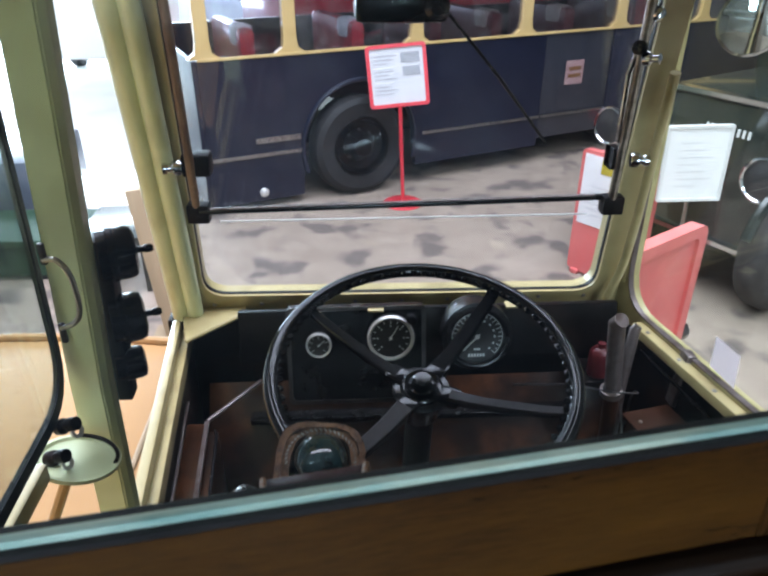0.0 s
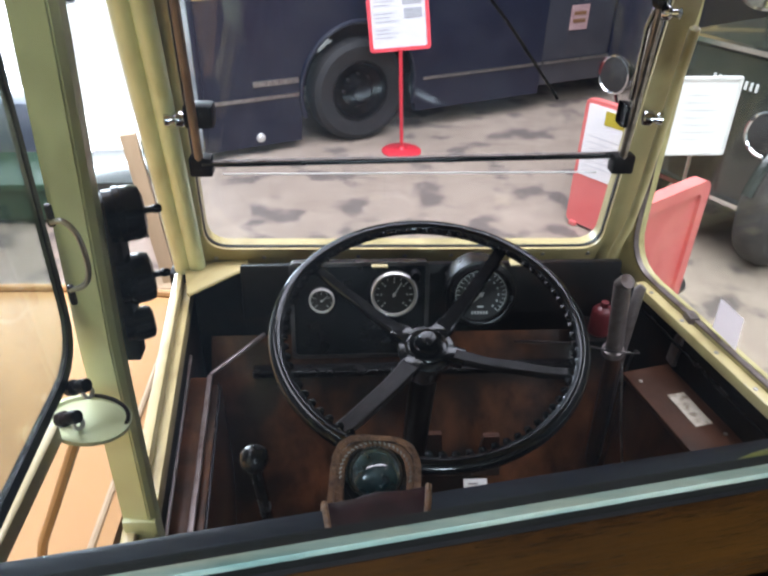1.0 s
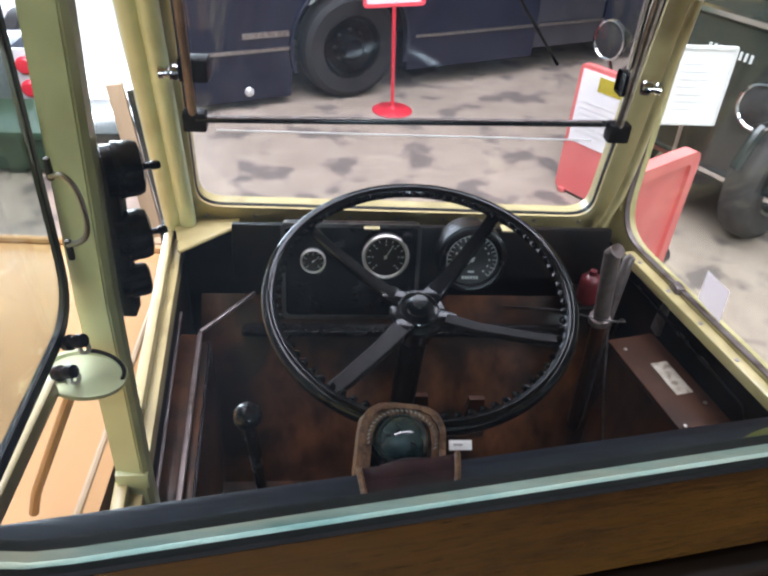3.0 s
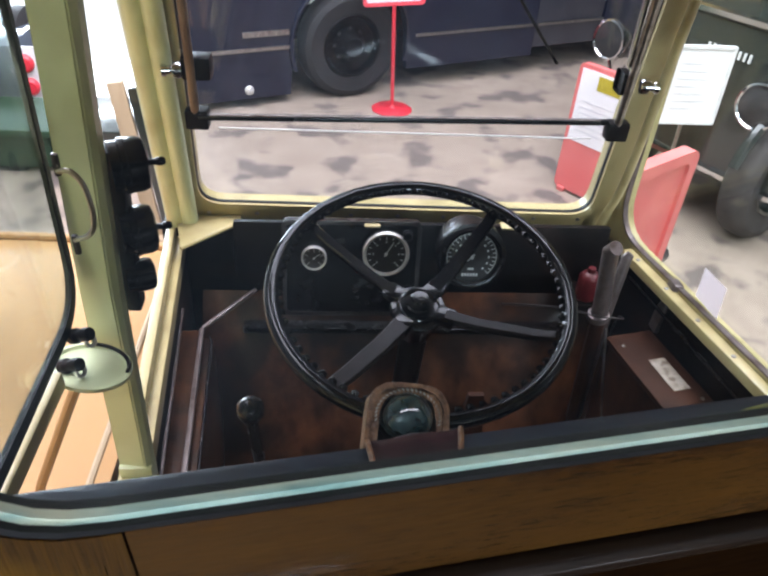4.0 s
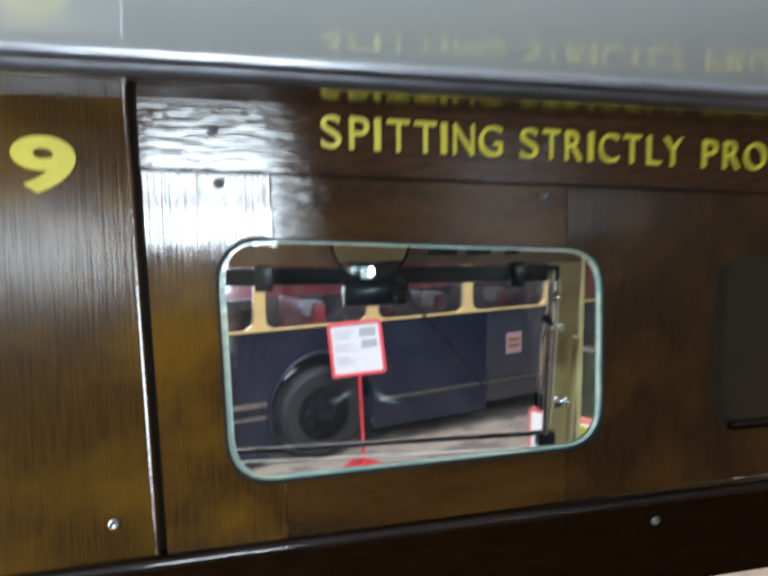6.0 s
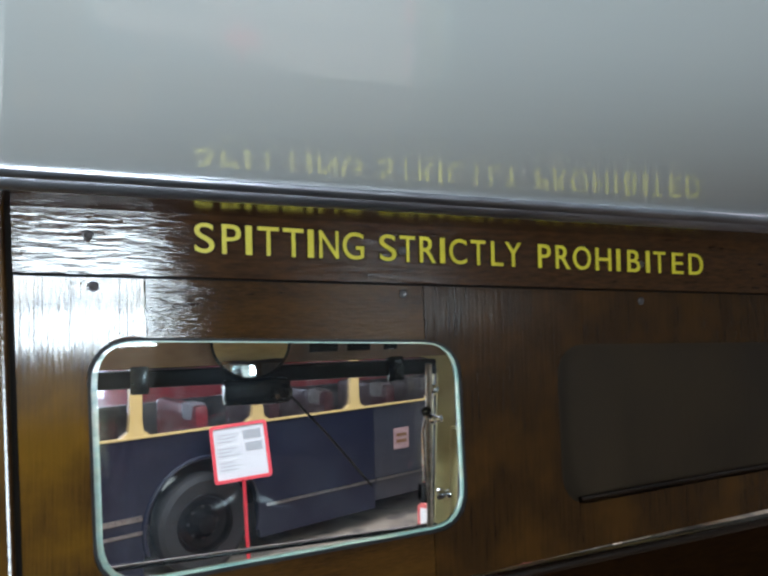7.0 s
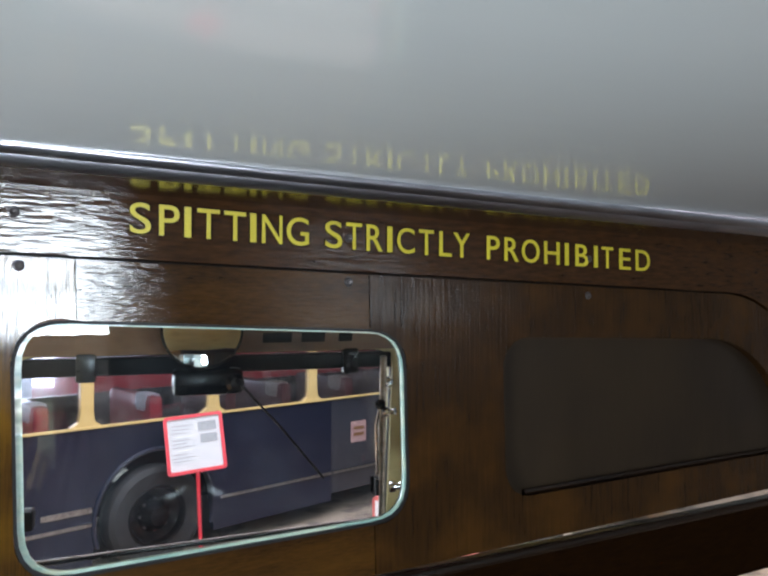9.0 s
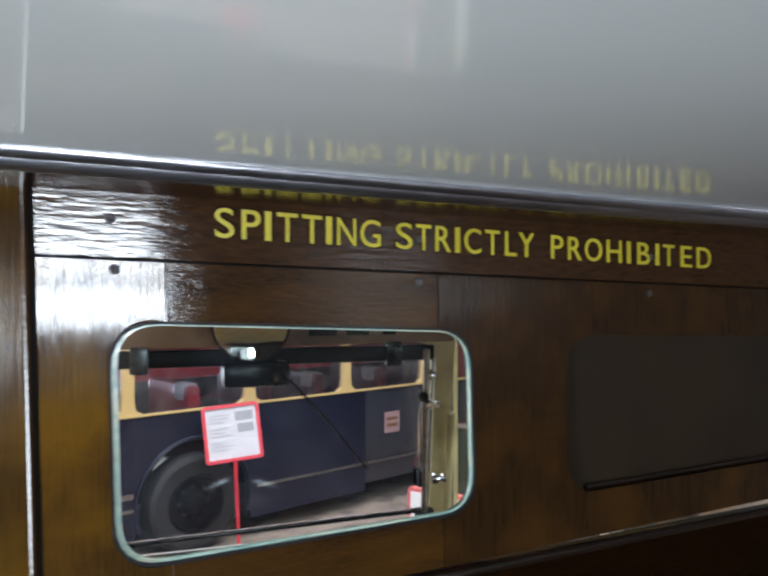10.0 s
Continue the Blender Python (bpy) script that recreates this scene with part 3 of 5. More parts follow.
def screw(parent, u, z, y=-0.0012, r=0.0032):
    bm = lathe(bmesh.new(), [(r, 0), (r, 0.0006), (r * 0.7, 0.0012), (r * 0.35, 0.0010), (0, 0.0004)], BULK @ aim((u, y + 0.0004, z), (0, -1, 0)), 12)
    return part("screw", bm, "grey_steel" if z > 1.81 else "steel", parent)


# ---------------------------------------------------------------- hall
def build_hall():
    ground = part("ground", bx((-40, -30, -0.2), (40, 60, 0.0)), "concrete")
    tagged(ground, "stained pale concrete hall floor with dark oil patches", "floor", kind="structure")
    # slab added over the floor so the sunlit part turns white
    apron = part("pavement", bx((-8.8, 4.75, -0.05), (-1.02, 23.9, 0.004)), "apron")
    tagged(apron, "added concrete slab by the hall doorway, coloured near white for sun glare", "pavement", kind="structure")
    wall = part("wall_north", box(bx((-1.2, 13.0, 0), (12, 13.2, 6.5)), (-9, 13.0, 5.7), (-1.2, 13.2, 6.5)), "wall")
    tagged(wall, "grey sheeted wall of the exhibition hall", "wall", kind="structure")
    wall = part("wall_east", bx((11.8, -6, 0), (12, 13.0, 6.5)), "wall")
    tagged(wall, "grey sheeted side wall of the exhibition hall", "wall", kind="structure")
    wall = part("wall_west", bx((-9, -6, 0), (-8.8, 13.0, 6.5)), "wall")
    tagged(wall, "grey sheeted side wall of the exhibition hall", "wall", kind="structure")
    wall = part("wall_south", bx((-9, -6.2, 0), (12, -6, 6.5)), "wall")
    tagged(wall, "grey sheeted rear wall of the exhibition hall", "wall", kind="structure")
    # roof is out of view; its openings are added to let daylight in
    roof = bmesh.new()
    box(roof, (-9, -6.2, 6.5), (-3.2, 13.2, 6.6))
    box(roof, (4.2, -6.2, 6.5), (12, 13.2, 6.6))
    box(roof, (-3.2, -6.2, 6.5), (4.2, -5.6, 6.6))
    box(roof, (-3.2, -5.6, 6.5), (0.2, -1.4, 6.6))
    box(roof, (0.2, -2.4, 6.5), (4.2, -1.4, 6.6))
    box(roof, (-3.2, 5.2, 6.5), (4.2, 13.2, 6.6))
    tagged(part("ceiling_hall", roof, "roof"), "unseen grey sheeted hall roof with openings added for daylight", "ceiling", kind="structure")
    sky = part("backdrop", bx((-14, 24.0, 0.02), (4, 24.2, 9)), "sky_white")
    tagged(sky, "bright daylight outside the wide hall doorway", "daylight", kind="structure")


build_hall()


# ---------------------------------------------------------------- saloon bulkhead
ZT, ZB, WR = 1.974, 1.823, 0.2585      # window's top at its near end, sill, far side
ZTR = 1.963


def top_z(u):
    return ZT + (ZTR - ZT) * u / WR


def rail_z(u):
    return 2.010 - 0.0255 * u


def sweep_z(u):
    """The lettered board's lower edge, which sweeps down at the far end."""
    return rail_z(u) - 3.5 * max(0.0, u - 0.64) ** 2


def arc(cx, cz, r, a0, a1, n=7):
    return [(cx + r * math.cos(radians(a0 + (a1 - a0) * i / n)), cz + r * math.sin(radians(a0 + (a1 - a0) * i / n))) for i in range(n + 1)]


def build_bulkhead():
    B = BULK
    wall = thing("wall_bulkhead", "varnished dark brown timber bulkhead with yellow lettering and a small window", "wall", kind="structure")
    T = 0.009
    g = 0.0006
    r = 0.026
    # left panel and the groove
    part("panel", bx((-1.15, 0, 1.7872), (-0.0400, T, 2.075), 0.0006, B), "wood_panel", wall)
    part("strip", bx((-0.0400, 0.006, 1.785), (-0.0365, T, 2.07), 0.0, B), "joint", wall, "dark recessed joint")
    part("bead", tube(bmesh.new(), [(-0.0418, -0.0002, 1.789), (-0.0418, -0.0002, 2.05)], 0.0020, 10, True, B), "wood_h", wall, "rounded varnished bead")
    # left stile
    pts = [(-0.0365, 1.787), (0.034, 1.787), (0.034, ZB)] + arc(r, ZB + r, r, 270, 180)[0:] + arc(r, ZT - r, r, 180, 90) + [(0.034, top_z(0.034)), (0.034, rail_z(0.034) - g), (-0.0365, rail_z(-0.0365) - g)]
    part("stile", prism(bmesh.new(), pts, 0, T, B), "wood_v", wall)
    part("rail", prism(bmesh.new(), [(0.034 + g, top_z(0.034)), (0.228, top_z(0.228)), (0.228, rail_z(0.228) - g), (0.034 + g, rail_z(0.034) - g)], 0.0003, T, B), "wood_h", wall)
    part("rail", prism(bmesh.new(), [(0.034 + g, 1.787), (0.228, 1.787), (0.228, ZB), (0.034 + g, ZB)], 0.0003, T, B), "wood_h", wall)
    # middle stile, with the blanked opening on its far side
    a, b = 0.349, 0.712
    p0 = [(0.228 + g, 1.787), (a + 0.03, 1.787), (a + 0.03, 1.824)] + arc(a + r, 1.824 + r, r, 270, 180) + arc(a + r, 1.955 - r, r, 180, 90) + [(a + 0.03, 1.955), (a + 0.03, rail_z(a + 0.03) - g),
          (0.228 + g, rail_z(0.228) - g), (0.228 + g, top_z(0.228))] + arc(WR - r, ZTR - r, r, 90, 0) + arc(WR - r, ZB + r, r, 0, -90) + [(0.228 + g, ZB)]
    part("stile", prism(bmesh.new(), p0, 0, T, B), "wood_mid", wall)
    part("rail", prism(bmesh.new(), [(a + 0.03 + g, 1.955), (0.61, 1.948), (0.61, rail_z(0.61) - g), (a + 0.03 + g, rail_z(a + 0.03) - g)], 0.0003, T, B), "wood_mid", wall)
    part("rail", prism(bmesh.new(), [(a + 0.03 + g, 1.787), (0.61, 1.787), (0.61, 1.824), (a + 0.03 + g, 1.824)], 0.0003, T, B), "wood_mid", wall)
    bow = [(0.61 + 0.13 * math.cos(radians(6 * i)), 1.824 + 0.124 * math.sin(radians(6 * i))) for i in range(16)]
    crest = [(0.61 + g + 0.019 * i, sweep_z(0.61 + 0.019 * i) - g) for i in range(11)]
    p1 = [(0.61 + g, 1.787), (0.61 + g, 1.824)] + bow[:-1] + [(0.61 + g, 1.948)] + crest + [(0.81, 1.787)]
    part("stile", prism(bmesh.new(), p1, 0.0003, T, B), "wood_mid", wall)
    part("panel", bx((a - 0.02, 0.0095, 1.80), (b + 0.05, 0.016, 1.975), 0, B), "dark_panel", wall, "dark blanked-out opening")
    part("bead", tube(bmesh.new(), [(a + 0.024, 0.0075, 1.8258), (0.735, 0.0075, 1.8258)], 0.0022, 10, True, B), "ledge", wall, "dark polished bead under the blanked opening")
    # lettered board above the rail
    sweep = [(0.62 + 0.02 * i, sweep_z(0.62 + 0.02 * i) + g * 2) for i in range(10)]
    part("board", prism(bmesh.new(), [(-0.0365, rail_z(-0.0365) + g * 2)] + sweep + [(0.80, 2.07), (-0.0365, 2.07)], -0.0022, T, B), "wood_red", wall, "red-brown lettered board")
    part("backing", bx((-0.0365, 0.0091, 1.980), (1.0, 0.0094, 2.05), 0, B), "joint", wall)
    # ledge and lower board
    led = bmesh.new()
    prof = [(y, z) for y, z in arc(-0.0030, 1.7840, 0.0036, 265, 95, 12)] + [(0.0085, 1.7868), (0.0085, 1.7795)]
    va = [[led.verts.new(B @ Vector((u, y, z - 0.012 * max(u, 0)))) for y, z in prof] for u in (-1.15, 0.0, 1.0)]
    for p, q in zip(va, va[1:]):
        for i in range(len(prof)):
            j = (i + 1) % len(prof)
            led.faces.new((p[i], p[j], q[j], q[i]))
    led.faces.new(va[0])
    led.faces.new(va[-1][::-1])
    part("ledge", led, "ledge", wall, "dark rounded ledge moulding")
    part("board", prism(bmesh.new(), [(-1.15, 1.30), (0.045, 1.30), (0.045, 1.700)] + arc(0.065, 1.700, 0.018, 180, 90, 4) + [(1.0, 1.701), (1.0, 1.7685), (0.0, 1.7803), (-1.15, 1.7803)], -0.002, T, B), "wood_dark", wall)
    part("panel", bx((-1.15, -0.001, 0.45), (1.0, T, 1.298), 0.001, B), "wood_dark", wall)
    part("outer_panel", bx((-1.15, 0.0165, 0.45), (-0.24, 0.024, 2.07), 0.001, B), "cream", wall, "cream painted outside of the bulkhead")
    # lettering
    slope = Matrix.Rotation(0.0255, 4, 'Y')
    spans = (("SPITTING", (64.3, 76.5, 81.4, 93.6, 96.7, 100.8, 104.8, 118.9, 122.0, 136.2, 139.1, 143.2, 147.3, 161.3, 164.6, 180.5)),
             ("STRICTLY", (192.9, 205.8, 209.2, 221.4, 225.3, 238.4, 242.4, 246.4, 250.6, 265.5, 269.7, 282.6, 287.9, 298.8, 301.2, 316.2)),
             ("PROHIBITED", (333.2, 345.6, 350.9, 365.4, 369.0, 387.6, 393.2, 410.0, 416.4, 420.4, 428.8, 443.4, 450.8, 454.8, 460.2, 474.0, 482.4, 496.4, 503.6, 522.0)))
    for text, edges in spans:
        for k, ch in enumerate(text):
            u0, u1 = edges[2 * k] / 1000, edges[2 * k + 1] / 1000
            zb = 2.0250 - 0.0262 * (u0 - 0.0648)
            words("lettering", ch, 0, u1 - u0, 0.0190, B @ Matrix.Translation((u0, -0.0032, zb)) @ slope, "yellow", wall, 0.0005, 0.002)
            words("outline", ch, -0.0006, u1 - u0 + 0.0006, 0.0202, B @ Matrix.Translation((u0, -0.0026, zb - 0.0006)) @ slope, "joint", wall, 0.0003, 0.014)
    words("lettering", "39", -0.1345, -0.0690, 0.030, B @ Matrix.Translation((0, -0.0006, 1.998)), "yellow", wall, 0.0005, 0.035)
    for u, z in ((0.003, 2.034), (0.2115, 2.0290), (0.005, 2.004), (0.2115, 1.998), (0.445, 1.990), (-0.0645, 1.810), (-0.0655, 1.772), (0.445, 2.022), (0.30, 1.764), (-0.075, 2.052)):
        screw(wall, u, z, -0.0030 if 2.01 < z < 2.05 else (-0.0026 if z < 1.775 else -0.0008))
    # cornice
    co = bmesh.new()
    us = [-1.15 + 0.05 * i for i in range(44)]

    def drop(u):
        return 0.006 * max(u, 0) + (0.14 * (u - 0.60) ** 2 if u > 0.60 else 0)
    tube(co, [(u, -0.060, 2.0550 - drop(u)) for u in us], 0.0062, 14, True, B)
    tube(co, [(u, -0.0695, 2.0575 - drop(u)) for u in us], 0.0040, 12, True, B)
    so = bmesh.new()
    lo = [[so.verts.new(B @ Vector((u, y, z - drop(u)))) for y, z in ((-0.058, 2.0515), (-0.0005, 2.0495), (-0.0005, 2.0600), (-0.058, 2.0600))] for u in us]
    for p, q in zip(lo, lo[1:]):
        for k in range(4):
            so.faces.new((p[k], p[(k + 1) % 4], q[(k + 1) % 4], q[k]))
    part("soffit", so, "cornice", wall, "dark glossy soffit over the lettering")
    part("cornice", co, "cornice_tube", wall, "polished dark metal cornice moulding")
    # window in its rim
    out = quad(((0, ZB), (WR, ZB), (WR, ZTR), (0, ZT)), 0.030)
    i1 = quad(((0.0019, ZB + 0.0019), (WR - 0.0019, ZB + 0.0019), (WR - 0.0019, ZTR - 0.0019), (0.0019, ZT - 0.0019)), 0.029)
    i2 = quad(((0.0054, ZB + 0.0040), (WR - 0.0036, ZB + 0.0038), (WR - 0.0036, ZTR - 0.0030), (0.0054, ZT - 0.0030)), 0.0262)
    win = thing("window_1", "small rounded bulkhead window with a pale green rim", "window", kind="structure")
    part("seal", ring(bmesh.new(), out, i1, 0.0004, 0.0088, B), "rubber", win, "black rubber seal")
    part("window_frame", ring(bmesh.new(), i1, i2, 0.0022, 0.0046, B), "teal", win, "pale green painted rim")
    part("sill", bx((-0.004, 0.0095, ZB - 0.032), (WR + 0.02, 0.031, ZB - 0.0185), 0.003, B), "sill_paint", win, "dark painted sill on the cab side")
    part("paint_patch", lathe(bmesh.new(), [(0, 0.0010), (0.8, 0.0010), (1.0, 0.0)], B @ Matrix.Translation((0.232, 0.0205, ZB - 0.0186)) @ Matrix.Diagonal((0.024, 0.0062, 1, 1)), 24), "sill_yellow", win, "old yellow-green paint patch")
    pane = part("pane", prism(bmesh.new(), i1, 0.0049, 0.0064, B), "glass", win)
    pane.visible_shadow = False
    return wall


build_bulkhead()


def build_saloon():
    B = BULK
    c = part("ceiling_saloon", bx((-1.15, -4.6, 2.058), (1.0, -0.072, 2.085), 0, B), "ceiling")
    tagged(c, "glossy grey-white painted saloon ceiling", "ceiling", kind="structure")
    f = part("floor_saloon", bx((-1.15, -4.6, 0.42), (1.0, 0.024, 0.45), 0, B), "lino")
    tagged(f, "dark lino saloon floor", "floor", kind="structure")
    s = part("wall_saloon_offside", bx((0.98, -4.6, 0.45), (1.0, -0.002, 2.058), 0, B), "saloon")
    tagged(s, "brown panelled saloon side", "wall", kind="structure")
    bm = bmesh.new()
    box(bm, (-1.15, -4.6, 0.45), (-1.13, -0.002, 1.33), 0, B)
    box(bm, (-1.15, -4.6, 1.87), (-1.13, -0.002, 2.058), 0, B)
    box(bm, (-1.15, -0.6, 1.33), (-1.13, -0.002, 1.87), 0, B)
    box(bm, (-1.15, -4.6, 1.33), (-1.13, -1.7, 1.87), 0, B)
    tagged(part("wall_saloon_nearside", bm, "saloon"), "brown panelled saloon side with a window", "wall", kind="structure")
    bm = bmesh.new()
    box(bm, (-1.15, -4.62, 0.45), (1.0, -4.6, 1.3), 0, B)
    box(bm, (-1.15, -4.62, 1.3), (-0.9, -4.6, 2.058), 0, B)
    box(bm, (0.6, -4.62, 1.3), (1.0, -4.6, 2.058), 0, B)
    tagged(part("wall_saloon_rear", bm, "saloon"), "brown panelled saloon rear with an open window", "wall", kind="structure")


build_saloon()


# ---------------------------------------------------------------- driver's cab
def scr(x, z, off=0.0):
    """A point in the raked windscreen plane."""
    return Vector((x, 1.2 - 0.3 * (z - 1.176) + off, z))


OFF = Matrix.Translation((0.749, 1.0044, 0)) @ Matrix.Rotation(radians(102.05), 4, 'Z')    # offside wall: x forwards, y into the cab
SKEW = Matrix(((1, -0.092, 0, -0.0185 + 0.092 * 0.997), (0, 1, 0, 0), (0, 0, 1, 0), (0, 0, 0, 1)))    # nearside line, widening rearwards
SCR = Matrix(((1, 0, 0, 0), (0, 1, -0.3, 1.2 + 0.3 * 1.176), (0, 0, 1, 0), (0, 0, 0, 1)))


def build_cab_shell():
    # front frame with the windscreen opening
    front = thing("wall_cab_front", "olive cream painted windscreen surround of the cab", "wall", kind="structure")
    outer = quad(((-0.235, 1.188), (0.698, 1.188), (0.640, 2.02), (-0.20, 2.02)), 0.004)
    inner = quad(((-0.187, 1.2380), (0.652, 1.2260), (0.604, 1.885), (-0.150, 1.885)), 0.050)
    part("surround", ring(bmesh.new(), outer, inner, -0.012, 0.035, SCR), "cream", front)
    bead_o = inner
    bead_i = quad(((-0.1855, 1.2395), (0.6505, 1.2275), (0.602, 1.883), (-0.148, 1.883)), 0.049)
    part("bead", ring(bmesh.new(), bead_o, bead_i, -0.004, 0.006, SCR), "rubber", front)
    pane = part("pane", prism(bmesh.new(), bead_o, 0.004, 0.008, SCR), "screen_glass", front)
    pane.visible_shadow = False
    for i in range(9):
        x = -0.17 + 0.1 * i
        part("screw", lathe(bmesh.new(), [(0.005, 0), (0.004, 0.002), (0, 0.003)], SCR @ aim((x, -0.012, 1.212), (0, -1, 0)), 10), "steel", front)
    # nose below the screen and the inner top panel
    part("apron", bx((-0.27, 1.16, 0.5), (0.70, 1.215, 1.186), 0.004), "black_matt", front)
    part("header", prism(bmesh.new(), [(-0.2, 1.887), (0.637, 1.887), (0.630, 2.02), (-0.2, 2.02)], -0.030, -0.014, SCR), "header_brown", front, "brown header panel over the screen")
    # gusset at the near front corner
    part("gusset", prism(bmesh.new(), [(-0.208, 1.053), (-0.104, 1.156), (-0.104, 1.178), (-0.240, 1.178)], -1.206, -1.198, Matrix.Rotation(radians(-90), 4, 'X')), "cream", front, "flat cream corner gusset")
    part("gusset_lip", tube(bmesh.new(), [(-0.208, 1.053, 1.202), (-0.104, 1.156, 1.202)], 0.0048, 8), "cream", front)
    # roof over the cab
    tagged(part("ceiling_cab", prism(bmesh.new(), [(-0.24, 0.0), (0.96, 0.172), (0.74, 1.12), (-0.24, 1.12)], -2.05, -2.02, Matrix.Rotation(radians(-90), 4, 'X')), "cream"), "cream painted cab roof", "ceiling", kind="structure")

    # nearside: front pillar, waist rail, green post, window frame
    left = thing("wall_cab_nearside", "pale green and cream painted nearside cab framing", "wall", kind="structure")
    bm = bmesh.new()
    tube(bm, [scr(-0.207, 1.20, -0.036), scr(-0.177, 2.02, -0.036)], 0.017, 24)
    part("pillar", bm, "green", left)
    part("pillar", tube(bmesh.new(), [scr(-0.235, 1.20, -0.03), scr(-0.21, 2.02, -0.03)], 0.021, 24), "green", left)
    bm = bmesh.new()
    box(bm, (-0.228, 0.16, 1.135), (-0.188, 1.15, 1.170), 0.005, SKEW)
    box(bm, (-0.222, 0.16, 1.170), (-0.204, 1.15, 1.195), 0.004, SKEW)
    part("waist_rail", bm, "cream", left, "worn cream waist rail")
    part("lower_panel", bx((-0.215, 0.10, 0.5), (-0.192, 1.16, 1.133), 0.002, SKEW), "black_matt", left)
    bm = bmesh.new()
    va = [[bm.verts.new((cx + dx, 0.522 + dy, z)) for dx, dy in ((-0.0215, -0.006), (0.015, -0.012), (0.0205, -0.006), (0.0205, 0.010), (-0.0215, 0.010))] for cx, z in ((-0.171, 1.12), (-0.170, 1.22), (-0.163, 1.50), (-0.149, 1.745), (-0.134, 2.02))]
    for p, q in zip(va, va[1:]):
        for k in range(5):
            bm.faces.new((p[k], p[(k + 1) % 5], q[(k + 1) % 5], q[k]))
    part("post", bm, "green", left, "pale green painted post")
    part("post_bead", tube(bmesh.new(), [(-0.158, 0.5105, 1.22), (-0.151, 0.5105, 1.50), (-0.137, 0.5105, 1.745), (-0.122, 0.5105, 2.02)], 0.0016, 6), "green", left)
    part("foot", bx((-0.1925, 0.508, 1.186), (-0.1485, 0.533, 1.214), 0.004), "green", left, "pale green foot of the post")
    part("post_cover", bx((-0.013, -0.012, 0), (0.013, 0.012, 0.20), 0.003, pose(-0.146, 0.556, 1.452, 0, 2.4, 0)), "black_matt", left, "dark mounting strip")
    # sliding window with a dark edge
    so = quad(((-0.02, 1.472), (0.446, 1.489), (0.470, 2.0), (-0.02, 2.0)), 0.060)
    si = quad(((-0.014, 1.487), (0.438, 1.502), (0.463, 1.994), (-0.014, 1.994)), 0.056)
    side = Matrix.Translation((-0.184, 0.06, 0)) @ Matrix.Rotation(radians(90), 4, 'Z')
    part("window_edge", ring(bmesh.new(), so, si, -0.003, 0.003, side), "rubber", left, "dark rubber edge of the side window")
    p = part("pane", prism(bmesh.new(), si, -0.002, 0.002, side), "hazy_glass", left)
    p.visible_shadow = False
    part("bottom_rail", bx((-0.192, 0.05, 1.450), (-0.181, 0.425, 1.4705), 0.003), "cream", left, "cream rail under the side window")
    # round plate, catches and grab handle
    lug = aim((-0.171, 0.462, 1.437), (0.22, 0.16, 1.0))
    part("plate", lathe(bmesh.new(), [(0, 0), (0.039, 0), (0.0425, 0.002), (0.0425, 0.0065), (0.0385, 0.0065), (0.0365, 0.003), (0, 0.003)], lug, 40), "green", left, "round pale green bracket plate")
    part("lip", tube(bmesh.new(), [lug @ Vector((0.0385 * math.cos(radians(a)), 0.0385 * math.sin(radians(a)), 0.0075)) for a in range(-130, -20, 6)], 0.0022, 8), "black_matt", left, "dark worn lip of the plate")
    part("brace", tube(bmesh.new(), [(-0.205, 0.500, 1.385), (-0.292, 0.500, 1.193), (-0.305, 0.500, 1.150)], 0.0065, 8), "tan", left, "thin tan painted brace")
    for x, y, z in ((-0.178, 0.463, 1.484), (-0.191, 0.452, 1.452)):
        part("catch", lathe(bmesh.new(), [(0, -0.004), (0.008, -0.004), (0.0085, 0.004), (0.0055, 0.008), (0.0055, 0.012), (0.0075, 0.014), (0.0070, 0.022), (0, 0.024)], aim((x, y, z), (0.75, -0.25, 0.35)), 14), "black_matt", left, "dark window catch")
        part("catch_washer", lathe(bmesh.new(), [(0.004, 0), (0.0075, 0), (0.0075, 0.003), (0.004, 0.003)], aim((x + 0.016, y - 0.005, z - 0.002), (0.75, -0.25, 0.35)), 14), "bezel", left)
    pts = smooth_line([(-0.164, 0.488, 1.660), (-0.152, 0.486, 1.661), (-0.142, 0.484, 1.648), (-0.1388, 0.483, 1.624), (-0.1415, 0.484, 1.604), (-0.150, 0.486, 1.592), (-0.164, 0.488, 1.586)])
    part("grab_handle", tube(bmesh.new(), pts, 0.0028, 8), "steel", left, "thin curved metal grab handle")
    for z in (1.666, 1.580):
        part("handle_foot", bx((-0.1665, 0.486, z - 0.011), (-0.1605, 0.492, z + 0.011), 0.002), "grey_steel", left)

    # offside: pillar, waist rail, rounded window
    right = thing("wall_cab_offside", "olive cream offside cab framing with a rounded window", "wall", kind="structure")
    plate_o = quad(((-0.862, 1.168), (0.188, 1.168), (0.188, 2.03), (-0.862, 2.03)), 0.004)
    plate_i = quad(((-0.800, 1.204), (0.157, 1.204), (0.157, 1.950), (-0.800, 1.950)), 0.090)
    glaze_i = quad(((-0.7965, 1.2075), (0.1535, 1.2075), (0.1535, 1.9465), (-0.7965, 1.9465)), 0.088)
    part("side_plate", ring(bmesh.new(), plate_o, plate_i, -0.022, 0.004, OFF), "cream", right, "olive cream side plate round the window")
    part("glazing_strip", ring(bmesh.new(), plate_i, glaze_i, -0.006, 0.0055, OFF), "tube_grey", right, "dull metal glazing strip")
